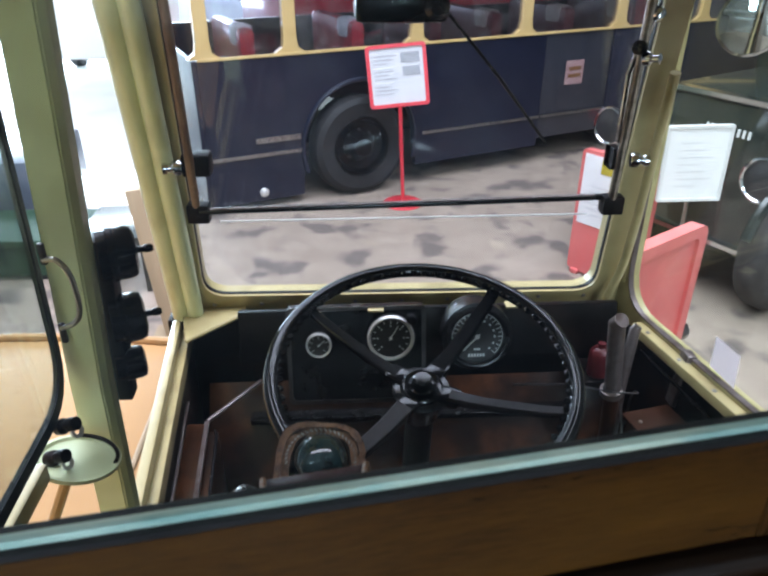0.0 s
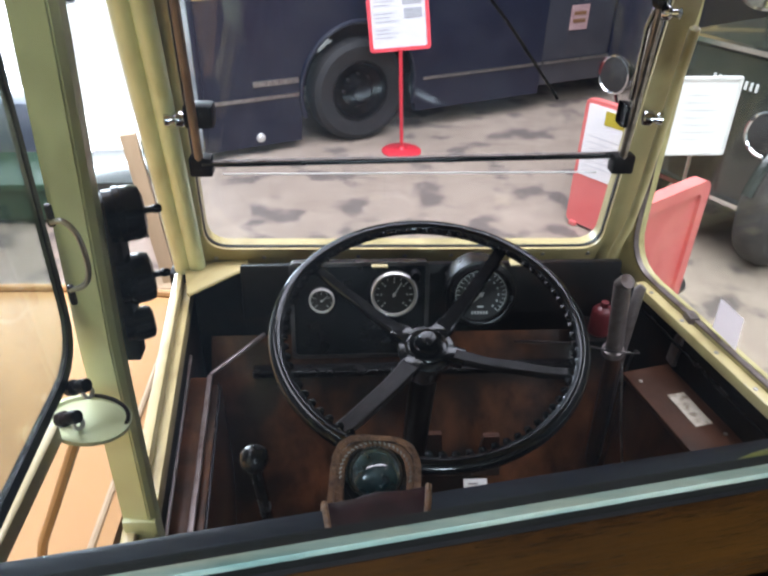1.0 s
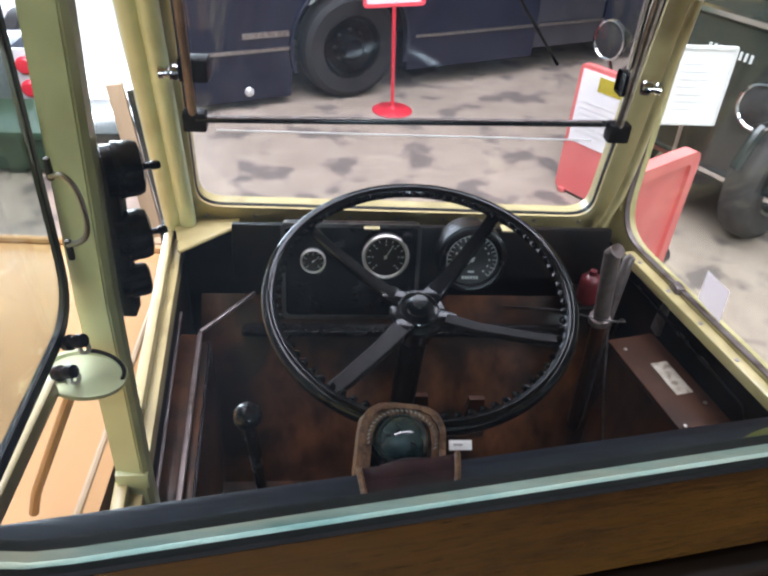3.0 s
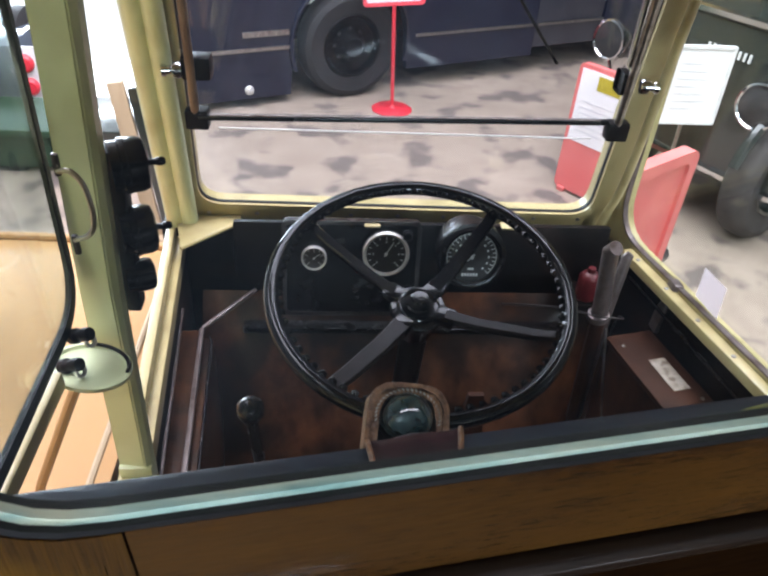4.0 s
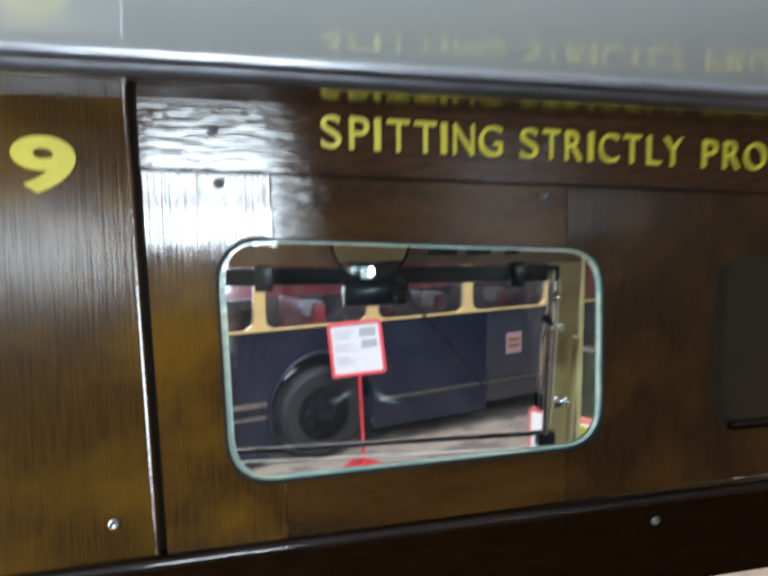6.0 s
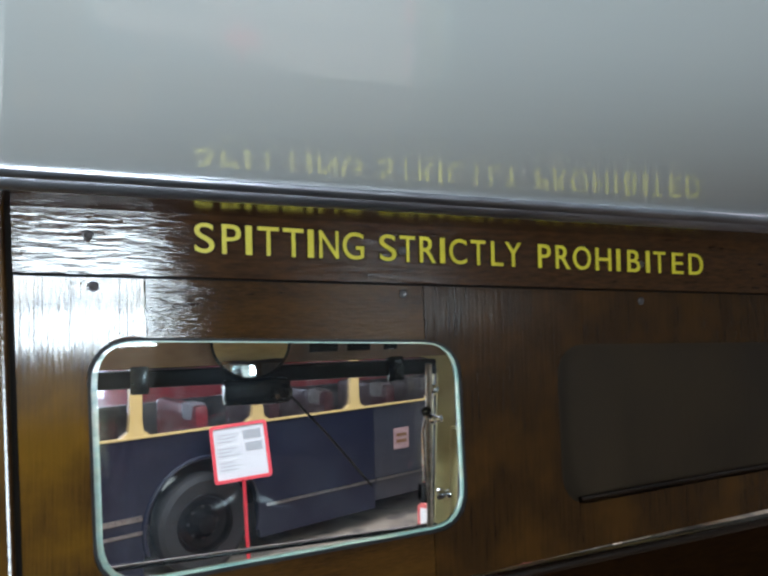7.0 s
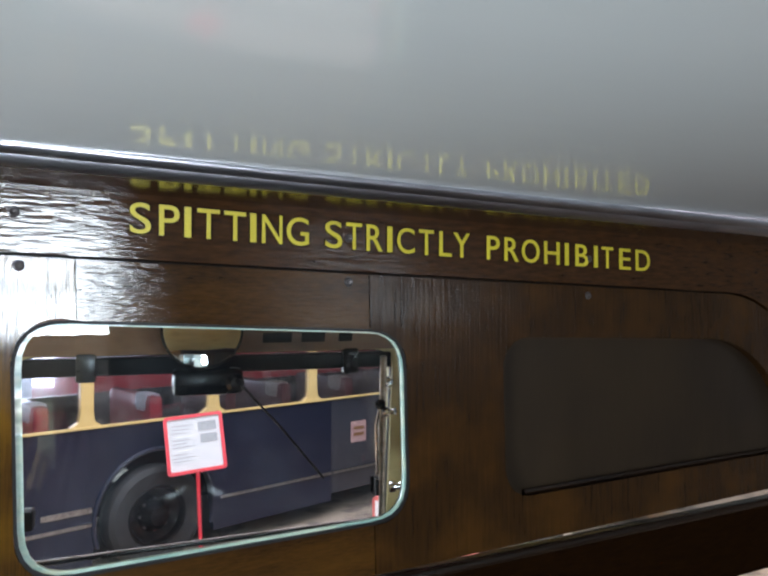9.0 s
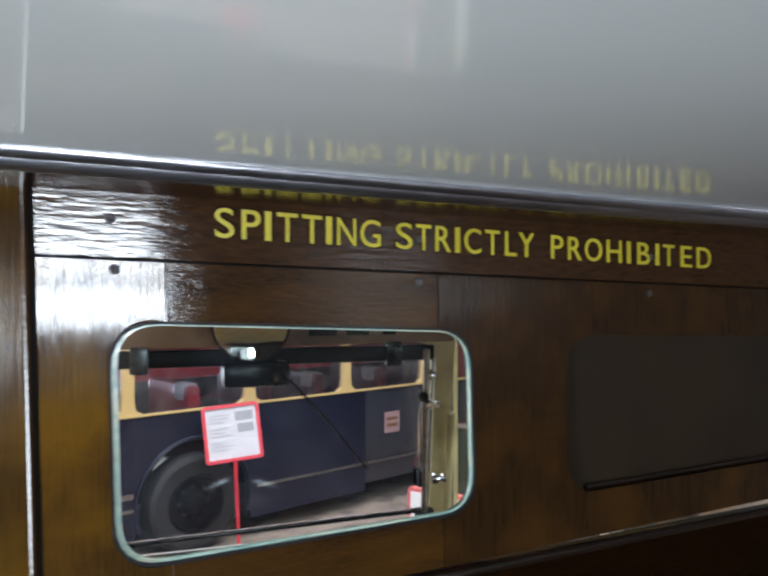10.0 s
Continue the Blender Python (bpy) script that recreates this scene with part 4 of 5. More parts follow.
    p = part("pane", prism(bmesh.new(), plate_i, -0.012, -0.009, OFF), "side_glass", right)
    p.visible_shadow = False
    bm = bmesh.new()
    box(bm, (-0.855, 0.0045, 1.176), (0.085, 0.030, 1.199), 0.006, OFF)
    part("waist_rail", bm, "cream", right, "worn cream waist rail with screws")
    for i in range(9):
        part("screw", lathe(bmesh.new(), [(0.005, 0), (0.004, 0.002), (0, 0.003)], OFF @ aim((0.04 - 0.1 * i, 0.020, 1.1985), (0, 0, 1)), 10), "steel", right)
    part("lower_panel", bx((-0.855, -0.020, 0.5), (0.186, 0.012, 1.166), 0.003, OFF), "black_matt", right)
    part("panel_trim", tube(bmesh.new(), [OFF @ Vector((0.05 - 0.09 * i, 0.020, 1.150 - 0.003 * i)) for i in range(5)] + [OFF @ Vector((-0.345, 0.022, 1.10))], 0.0035, 8), "black", right, "glossy black trim along the side panel")
    # corner between the side plate and the windscreen surround
    bm = bmesh.new()
    rows = []
    for k in range(9):
        z = 1.17 + 0.85 * k / 8
        a = scr(0.694 - 0.070 * (z - 1.188), z, -0.004)
        b = OFF @ Vector((0.168, -0.002, z))
        rows.append([bm.verts.new(v) for v in (a, a.lerp(b, 0.45) + Vector((0.004, 0.006, 0)), b, b + Vector((0.006, 0.012, 0)), a + Vector((0.006, 0.014, 0)))])
    for p, q in zip(rows, rows[1:]):
        for k in range(5):
            bm.faces.new((p[k], p[(k + 1) % 5], q[(k + 1) % 5], q[k]))
    bm.faces.new(rows[0])
    bm.faces.new(rows[-1][::-1])
    part("corner_post", bm, "cream", right, "cream corner post beside the screen")
    part("drain_pipe", tube(bmesh.new(), smooth_line([(0.667, 1.155, 1.178), (0.672, 1.145, 1.235), (0.679, 1.122, 1.306), (0.6745, 1.092, 1.40), (0.664, 1.052, 1.54), (0.650, 1.000, 1.72)]), 0.0088, 12), "cream", right, "cream painted tube beside the screen")
    part("corner_bead", tube(bmesh.new(), [OFF @ Vector((0.166, 0.004, 1.25)), OFF @ Vector((0.166, 0.004, 2.0))], 0.0045, 8), "cream", right)
    # floor
    fl = part("floor_cab", prism(bmesh.new(), [(-0.19, 0.03), (0.94, 0.18), (0.72, 1.18), (-0.20, 1.18)], -0.73, -0.70, Matrix.Rotation(radians(-90), 4, 'X')), "brown")
    tagged(fl, "dark brown worn cab floor boards", "floor", kind="structure")
    toe = bmesh.new()
    prism(toe, [(-0.19, 0.0), (0.74, 0.0), (0.74, 0.42), (-0.19, 0.42)], 0, 0.02, pose(0, 0.86, 0.72, -38, 0, 0))
    tagged(part("toe_board", toe, "brown"), "sloping dark brown toe board", "floor", kind="structure")


build_cab_shell()


def gauge(parent, x, z, rad, y, marks, needle, tilt=-12, cup=0.0):
    """A round dial: bezel, face, marks and needle."""
    m = pose(x, y, z, 90 + tilt, 0, 0)
    g = part("gauge", lathe(bmesh.new(), [(0, -0.02), (rad * 0.98, -0.02), (rad * 0.98, 0.002 + cup), (rad * 0.86, 0.002 + cup), (rad * 0.86, 0.0015), (0, 0.0015)], m, 40), "dial", parent)
    part("bezel", lathe(bmesh.new(), [(rad * 0.84, 0.003 + cup), (rad * 0.88, 0.0065 + cup), (rad * 0.95, 0.0072 + cup), (rad, 0.004 + cup), (rad, -0.002)], m, 40), "bezel" if not cup else "black", g,
         "chrome bezel" if not cup else "black bezel")
    bm = bmesh.new()
    for i in range(marks):
        a = radians(225 - 270 * i / (marks - 1))
        ln = 0.10 if i % 2 == 0 else 0.06
        mm = m @ pose(0, 0, 0.0022, 0, 0, math.degrees(a))
        fine = 0.020 if marks < 20 else 0.011
        box(bm, (rad * (0.74 - ln), -rad * fine, 0), (rad * 0.78, rad * fine, 0.0006), 0, mm)
        if i % 2 == 0:
            box(bm, (rad * 0.52, -rad * 0.035, 0), (rad * 0.57, rad * 0.035, 0.0006), 0, mm)
    if cup:
        arc_line = [m @ Vector((rad * 0.79 * math.cos(radians(a)), rad * 0.79 * math.sin(radians(a)), 0.0022)) for a in range(-45, 226, 9)]
        tube(bm, arc_line, rad * 0.012, 6)
        box(bm, (-rad * 0.10, -rad * 0.44, 0.0018), (rad * 0.10, -rad * 0.38, 0.0024), 0, m)
        for k in range(6):
            box(bm, (rad * (-0.27 + 0.09 * k), -rad * 0.66, 0.0018), (rad * (-0.21 + 0.09 * k), -rad * 0.56, 0.0024), 0, m)
    part("scale", bm, "white", g, "white scale marks")
    bm = bx((-rad * 0.12, -rad * 0.02, 0.003), (rad * 0.62, rad * 0.02, 0.004), 0, m @ pose(0, 0, 0, 0, 0, needle))
    lathe(bm, [(0, 0.002), (rad * 0.07, 0.002), (rad * 0.07, 0.005), (0, 0.005)], m, 12)
    part("needle", bm, "white", g)
    return g


def build_dashboard():
    d = thing("dashboard", "black painted dashboard with three round gauges", "dashboard")
    plate = bmesh.new()
    lean = pose(0, 1.09, 1.14, -12, 0, 0)
    box(plate, (-0.112, 0.0, -0.02), (0.68, 0.02, 0.094), 0.004, lean)
    part("board", plate, "black_matt", d)
    pan = bmesh.new()
    prism(pan, rounded(-0.012, -0.104, 0.272, 0.108, 0.012), -0.024, -0.004, lean)
    part("panel", pan, "black", d, "raised black instrument panel")
    part("panel_edge", ring(bmesh.new(), rounded(-0.012, -0.104, 0.272, 0.108, 0.012), rounded(-0.004, -0.096, 0.264, 0.100, 0.010), -0.027, -0.0242, lean), "grey_steel", d, "worn panel edge")
    gauge(d, 0.053, 1.178, 0.026, 1.062, 9, 40)
    gauge(d, 0.199, 1.192, 0.048, 1.060, 13, 60)
    s = gauge(d, 0.370, 1.205, 0.064, 1.035, 25, 225, cup=0.006)
    part("housing", lathe(bmesh.new(), [(0, -0.075), (0.066, -0.07), (0.072, -0.03), (0.071, 0.002), (0.0635, 0.004), (0.0635, -0.01)], pose(0.370, 1.035, 1.205, 78, 0, 0), 40), "black", d, "round black gauge housing")
    for x, z in ((0.05, 1.045), (0.135, 1.06), (0.24, 1.235)):
        part("knob", lathe(bmesh.new(), [(0, 0), (0.011, 0), (0.011, 0.010), (0.007, 0.014), (0, 0.014)], pose(x, 1.066, z, 78, 0, 0), 16), "black", d)
    part("lower_rail", bx((-0.10, 1.05, 0.985), (0.62, 1.09, 1.000), 0.004), "black", d)
    for x in (0.17, 0.45):
        part("clip", bx((x - 0.016, 1.075, 1.244), (x + 0.016, 1.10, 1.248), 0.001), "cream", d)
    return d


build_dashboard()


def build_wheel():
    w = thing("steering_wheel", "large black four-spoke bus steering wheel with a ribbed rim", "steering wheel")
    n = Vector((-0.004, -0.2353, 0.9719))
    m = aim((0.23, 0.772, 1.319), n)
    R, r = 0.2365, 0.0125
    bm = tube(bmesh.new(), [(R * math.cos(a), R * math.sin(a), 0) for a in [2 * math.pi * i / 96 for i in range(96)]], r, 14, False, m, True)
    part("rim", bm, "wheel_black", w)
    bm = bmesh.new()
    for i in range(76):
        a = 2 * math.pi * i / 76
        bmesh.ops.create_icosphere(bm, subdivisions=1, radius=0.0072, matrix=m @ Matrix.Translation(((R - 0.0130) * math.cos(a), (R - 0.0130) * math.sin(a), 0.0045)) @ Matrix.Diagonal((1, 1, 0.8, 1)))
    tagged(part("finger_grips", bm, "wheel_black", w), kind="stuff")
    hub = lathe(bmesh.new(), [(0, -0.10), (0.030, -0.10), (0.034, -0.052), (0.046, -0.050), (0.047, -0.040), (0.044, -0.037), (0.036, -0.036), (0.034, -0.031), (0.031, -0.029), (0.027, -0.030), (0.024, -0.032), (0.022, -0.026), (0.019, -0.0245), (0.0155, -0.026), (0.0145, -0.013), (0.0125, -0.011), (0, -0.0105)], m @ Matrix.Translation((0, 0, -0.010)), 32)
    for deg in (52, 142, 232, 338):
        box(hub, (0.028, -0.0165, -0.058), (0.064, 0.0165, -0.041), 0.005, m @ pose(0, 0, 0, 0, 0, deg))
    part("hub", hub, "wheel_black", w)
    for k, deg in enumerate((52, 142, 232, 338)):
        a = radians(deg)
        c, s = math.cos(a), math.sin(a)
        bm = bmesh.new()
        va = []
        w0 = {52: 1.0, 142: 0.80, 232: 1.14, 338: 0.80}[deg]
        for rr, half, zz, th in ((0.026, 0.0145 * w0, -0.050, 0.007), (0.10, 0.0125 * w0, -0.042, 0.006), (0.19, 0.0115 * w0, -0.020, 0.005), (0.232, 0.0105 * w0, -0.004, 0.004)):
            ringv = []
            for off, up in ((-half, -th), (half, -th), (half, th * 0.4), (half - 0.0022, th), (-half + 0.0022, th), (-half, th * 0.4)):
                ringv.append(bm.verts.new(m @ Vector((c * rr - s * off, s * rr + c * off, zz + up))))
            va.append(ringv)
        for p, q in zip(va, va[1:]):
            for j in range(6):
                bm.faces.new((p[j], p[(j + 1) % 6], q[(j + 1) % 6], q[j]))
        # the two lower spokes get the colours with sheen in them
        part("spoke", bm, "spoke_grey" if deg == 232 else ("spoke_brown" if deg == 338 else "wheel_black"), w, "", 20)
    part("column", tube(bmesh.new(), [m @ Vector((0, 0, -0.10)), m @ Vector((0, 0.02, -0.60))], 0.024, 16), "black_matt", w)


build_wheel()


def build_screen_fittings():
    s = thing("opening_windscreen", "dark framed opening windscreen bar with chrome clamps", "windscreen")
    part("lower_bar", tube(bmesh.new(), [(-0.145, 1.05, 1.478), (0.595, 1.068, 1.484)], 0.0062, 12), "black", s)
    # thin paler tube stands in for the highlight along the black bar
    part("bar_shine", tube(bmesh.new(), [(-0.125, 1.046, 1.4830), (0.575, 1.064, 1.4890)], 0.0022, 8), "tube_grey", s, "pale strip standing in for the shine on the bar")
    part("glass_edge", tube(bmesh.new(), [(-0.12, 1.10, 1.437), (0.58, 1.10, 1.437)], 0.0016, 6), "white", s, "pale glass edge")
    for x, x2, sgn in ((-0.150, -0.135, 1), (0.605, 0.575, -1)):
        part("side_bar", tube(bmesh.new(), [(x, 1.055, 1.475), (x2, 0.96, 1.87)], 0.0075, 10), "header_brown" if sgn > 0 else "steel", s)
        part("holder", bx((x - 0.018, 1.045, 1.455), (x + 0.022, 1.075, 1.490), 0.005), "black_matt", s)
        c = part("clamp", lathe(bmesh.new(), [(0, 0), (0.012, 0), (0.014, 0.004), (0.013, 0.014), (0.008, 0.017), (0.008, 0.022), (0.011, 0.024), (0.011, 0.031), (0, 0.033)], aim((x - sgn * 0.012, 1.035, 1.565), (-sgn, -0.25, 0.02)), 18), "chrome", s, "chrome screw clamp")
        part("bracket", bx((x - 0.014, 1.035, 1.545), (x + 0.024 * sgn + 0.012, 1.075, 1.585), 0.008), "black_matt", c)
    # stay on the far side
    part("stay", tube(bmesh.new(), [(0.588, 1.03, 1.60), (0.575, 1.00, 1.72), (0.590, 0.985, 1.80)], 0.006, 10), "chrome", s, "chrome quadrant stay")
    part("stay_knob", lathe(bmesh.new(), [(0, 0), (0.010, 0), (0.013, 0.010), (0.008, 0.022), (0, 0.024)], aim((0.590, 0.985, 1.81), (0.1, -1, 0.2)), 14), "chrome", s)
    part("catch", lathe(bmesh.new(), [(0, 0), (0.010, 0), (0.012, 0.004), (0.011, 0.012), (0.006, 0.015), (0.006, 0.024), (0.009, 0.026), (0, 0.030)], aim((0.586, 0.985, 1.745), (0.75, -0.6, 0.1)), 16), "chrome", s, "chrome catch on the stay")
    part("catch", lathe(bmesh.new(), [(0, 0), (0.010, 0), (0.012, 0.004), (0.011, 0.012), (0, 0.016)], aim((0.580, 0.985, 1.762), (-0.6, -0.7, 0.1)), 16), "black", s)
    # top rail of the screen
    t = thing("wiper_motor", "black wiper motor with an arm over the windscreen", "wiper")
    part("body", bx((0.135, 0.93, 1.805), (0.270, 0.985, 1.855), 0.012), "black", t)
    part("boss", lathe(bmesh.new(), [(0, 0), (0.018, 0), (0.018, 0.02), (0.010, 0.03), (0, 0.03)], aim((0.25, 0.93, 1.83), (0, -1, 0)), 16), "black", t)
    part("arm", tube(bmesh.new(), [(0.26, 0.955, 1.83), (0.36, 0.99, 1.72), (0.46, 1.03, 1.60)], 0.0025, 8), "black", t)
    r = part("top_rail", bx((-0.16, 0.975, 1.845), (0.60, 1.005, 1.880), 0.006), "black_matt", s)
    for x in (-0.02, 0.50):
        part("hinge", bx((x - 0.018, 0.955, 1.835), (x + 0.018, 0.978, 1.892), 0.006), "black", s)
    # round interior mirror
    v = thing("round_mirror", "round black-rimmed driver's mirror over the screen", "mirror")
    mm = aim((0.187, 0.90, 1.935), (-0.03, -0.97, 0.20))
    part("rim", lathe(bmesh.new(), [(0, -0.012), (0.05, -0.012), (0.074, -0.004), (0.077, 0.003), (0.072, 0.005)], mm, 40), "black", v)
    part("glass", lathe(bmesh.new(), [(0, 0.010), (0.03, 0.0092), (0.055, 0.0068), (0.073, 0.0035)], mm, 40), "mirror", v, "convex mirror glass", 80)
    part("stem", tube(bmesh.new(), [mm @ Vector((0, 0, -0.01)), (0.187, 0.97, 1.95)], 0.006, 8), "black", v)
    # faded lettering on the header becomes plain bars
    for x0, x1 in ((0.31, 0.37), (0.39, 0.44), (0.47, 0.50)):
        part("print_bar", bx((x0, -0.0312, 1.905), (x1, -0.0305, 1.925), 0, SCR), "joint", bpy.data.objects["wall_cab_front"])


build_screen_fittings()


def build_switch_unit(z, rad, ln, x):
    u = thing("horn_unit", "round black moulded electrical unit on the cab post", "electrical unit", group="units on the post")
    m = aim((x, 0.548, z), (0.93, 0.36, 0.0))
    part("body", lathe(bmesh.new(), [(0, 0), (rad * 0.92, 0), (rad * 0.92, ln * 0.25), (rad, ln * 0.28), (rad, ln * 0.42), (rad * 0.97, ln * 0.45), (rad * 0.97, ln * 0.75), (rad * 0.88, ln * 0.93), (rad * 0.6, ln), (0, ln)], m, 36), "black", u)
    if rad > 0.025:
        part("terminal", lathe(bmesh.new(), [(0, ln), (0.0035, ln), (0.0035, ln + 0.007), (0.0046, ln + 0.009), (0.0046, ln + 0.014), (0.003, ln + 0.017), (0, ln + 0.017)], m, 12), "black", u)
    return u


for z_, r_, l_, x_ in ((1.634, 0.0290, 0.037, -0.137), (1.557, 0.0280, 0.036, -0.139), (1.4975, 0.0195, 0.032, -0.144)):
    build_switch_unit(z_, r_, l_, x_)


def build_cab_things():
    g = thing("gear_lever", "black gear lever with a round knob", "gear lever")
    part("knob", lathe(bmesh.new(), [(0, -0.018), (0.012, -0.014), (0.0175, -0.002), (0.0165, 0.008), (0.010, 0.016), (0, 0.018)], pose(-0.011, 0.50, 1.333), 20), "black", g, "", 80)
    part("rod", tube(bmesh.new(), [(-0.011, 0.50, 1.318), (-0.004, 0.51, 1.20), (0.02, 0.56, 0.73)], 0.0075, 10), "black", g)
    h = thing("handbrake_lever", "grey steel handbrake column beside the driver", "handbrake")
    part("tube", tube(bmesh.new(), [(0.600, 0.91, 1.312), (0.597, 0.92, 1.300), (0.619, 0.93, 1.13)], [0.014, 0.0155, 0.0155], 16), "tube_grey", h)
    part("sleeve", tube(bmesh.new(), [(0.619, 0.93, 1.13), (0.645, 0.95, 0.73)], 0.0150, 16), "brown_lid", h, "brown painted lower tube")
    part("lever", tube(bmesh.new(), [(0.655, 0.955, 1.270), (0.650, 0.955, 1.262), (0.640, 0.945, 1.13), (0.655, 0.955, 0.73)], [0.008, 0.0105, 0.0105, 0.009], 12), "tube_grey", h, "second worn steel tube")
    part("ratchet", bx((0.635, 0.93, 1.14), (0.655, 0.96, 1.26), 0.004, pose(0.03, 0, 0, 0, 4, 0)), "tube_grey", h)
    part("collar", lathe(bmesh.new(), [(0.015, -0.009), (0.021, -0.007), (0.021, 0.007), (0.015, 0.009)], pose(0.615, 0.928, 1.14, 6, -8, 0), 20), "tube_grey", h)
    part("cable", tube(bmesh.new(), [(0.625, 0.90, 1.13), (0.632, 0.86, 1.02), (0.640, 0.80, 0.90), (0.640, 0.74, 0.75)], 0.0022, 6), "steel", h, "thin bright cable")
    b = thing("battery_box", "brown lidded box with a paper label on the cab floor", "box")
    part("body", bx((-0.55, 0.032, 0.73), (-0.074, 0.122, 1.088), 0.006, OFF), "brown", b)
    part("lid", bx((-0.555, 0.026, 1.088), (-0.066, 0.130, 1.100), 0.004, OFF), "brown_lid", b)
    part("label", bx((-0.232, 0.050, 1.1002), (-0.148, 0.085, 1.1012), 0, OFF), "old_label", b, "worn white paper label")
    for u, w in ((-0.10, 0.11), (-0.30, 0.115), (-0.26, 0.045)):
        part("screw", lathe(bmesh.new(), [(0.004, 0), (0.003, 0.002), (0, 0.0025)], OFF @ aim((u, w, 1.100), (0, 0, 1)), 10), "steel", b)
    y = thing("red_knob_tray", "grey metal tray with a round red knob", "tray")
    part("tray", bx((-0.47, 0.014, 1.120), (-0.355, 0.100, 1.132), 0.004, OFF), "grey_steel", y)
    part("bracket", bx((-0.44, 0.0125, 1.085), (-0.40, 0.030, 1.120), 0.002, OFF), "black_matt", y)
    part("knob", lathe(bmesh.new(), [(0, 0), (0.010, 0), (0.012, 0.010), (0.017, 0.016), (0.018, 0.024), (0.014, 0.032), (0, 0.035)], OFF @ pose(-0.375, 0.040, 1.132), 20), "red_stand", y, "round red knob", 80)
    c = thing("red_canister", "small red cylinder behind the handbrake column", "canister")
    part("body", lathe(bmesh.new(), [(0, 0), (0.020, 0), (0.023, 0.004), (0.023, 0.055), (0.016, 0.065), (0.008, 0.068), (0.008, 0.078), (0, 0.078)], pose(0.640, 1.06, 1.085), 20), "red_dark", c)
    part("bracket", bx((0.60, 1.03, 1.072), (0.68, 1.12, 1.085), 0.003), "black_matt", c)
    e = thing("metal_edge_strip", "worn metal edging strip on the brown side box", "edging")
    NS = Matrix(((1, -0.0737, 0, -0.0142 + 0.0737 * 0.955), (0, 1, 0, 0), (0, 0, 1, 0), (0, 0, 0, 1)))
    part("box", bx((-0.190, 0.16, 0.73), (-0.150, 0.955, 1.075), 0.004, NS), "brown", e)
    part("strip", bx((-0.155, 0.16, 1.074), (-0.146, 0.955, 1.081), 0.002, NS), "tube_grey", e)
    part("strip", tube(bmesh.new(), [(-0.1645, 0.957, 1.078), (-0.072, 1.085, 1.078)], 0.0045, 8), "tube_grey", e)
    part("inner_strip", tube(bmesh.new(), [NS @ Vector((-0.131, 0.16, 1.066)), NS @ Vector((-0.131, 0.93, 1.066)), NS @ Vector((-0.136, 0.945, 1.066))], 0.0026, 6), "black", e, "thin black inner strip")
    part("inner_box", bx((-0.150, 0.16, 0.73), (-0.130, 0.945, 1.063), 0.002, NS), "brown", e)
    part("trim", tube(bmesh.new(), [SKEW @ Vector((-0.187, 0.2, 1.10)), SKEW @ Vector((-0.187, 0.99, 1.10))], 0.003, 6), "tube_grey", e)
    w = thing("cable_loop", "thin grey cable loop round the handbrake column", "cable")
    part("cable", tube(bmesh.new(), smooth_line([(0.47, 1.085, 1.045), (0.50, 1.045, 1.075), (0.56, 0.985, 1.115), (0.605, 0.915, 1.150), (0.645, 0.905, 1.152), (0.672, 0.935, 1.128), (0.69, 0.99, 1.08), (0.70, 1.02, 0.95)]), 0.0020, 8), "grey_steel", w)
    p = thing("pedal", "worn brown foot pedal on the toe board", "pedal", group="pedals")
    part("pad", prism(bmesh.new(), [(0.243, 0.84), (0.302, 0.84), (0.290, 0.955), (0.258, 0.955)], 0.90, 0.912), "brown_lid", p)
    part("stalk", tube(bmesh.new(), [(0.275, 0.915, 0.87), (0.275, 0.99, 0.86)], 0.008, 8), "black_matt", p)
    p2 = copy_thing(p, Matrix.Translation((0.12, 0.0, -0.01)))
    tag = thing("paper_tag", "small white label on a thin black stalk over the cab floor", "tag")
    tm = pose(0.327, 0.736, 0.998, -50, 0, 0)
    part("sheet", bx((-0.021, -0.001, -0.009), (0.021, 0.001, 0.009), 0.0004, tm), "paper", tag)
    part("print_bar", bx((-0.013, -0.0016, -0.001), (0.004, -0.0011, 0.002), 0, tm), "ink", tag)
    part("stalk", tube(bmesh.new(), [(0.327, 0.740, 0.996), (0.330, 0.765, 0.90), (0.335, 0.775, 0.725)], 0.004, 8), "black_matt", tag)
    # leather bound glass knob at the sill
    k = thing("leather_bound_knob", "blue-grey glass knob in a worn stitched leather collar", "knob")
    zl = Vector((0.04, -0.62, 0.78)).normalized()
    xl = (Vector((1, 0, -0.14)) - zl * zl.dot(Vector((1, 0, -0.14)))).normalized()
    m = Matrix.Translation((0.1085, 0.066, 1.7935)) @ Matrix((xl, zl.cross(xl), zl)).transposed().to_4x4()
    W = m @ Matrix(((1, 0, 0, 0), (0, 0, 1, 0), (0, 1, 0, 0), (0, 0, 0, 1)))      # outlines drawn across the knob's face
    part("glass", lathe(bmesh.new(), [(0.0086, -0.010), (0.0088, -0.002), (0.0082, 0.002), (0.0066, 0.0052), (0.0038, 0.0074), (0, 0.0082)], m, 32), "ball", k, "", 80)
    rng = random.Random(5)
    arch_o = quad(((-0.0140, -0.020), (0.0140, -0.020), (0.0132, 0.0112), (-0.0132, 0.0112)), 0.0095, 10)
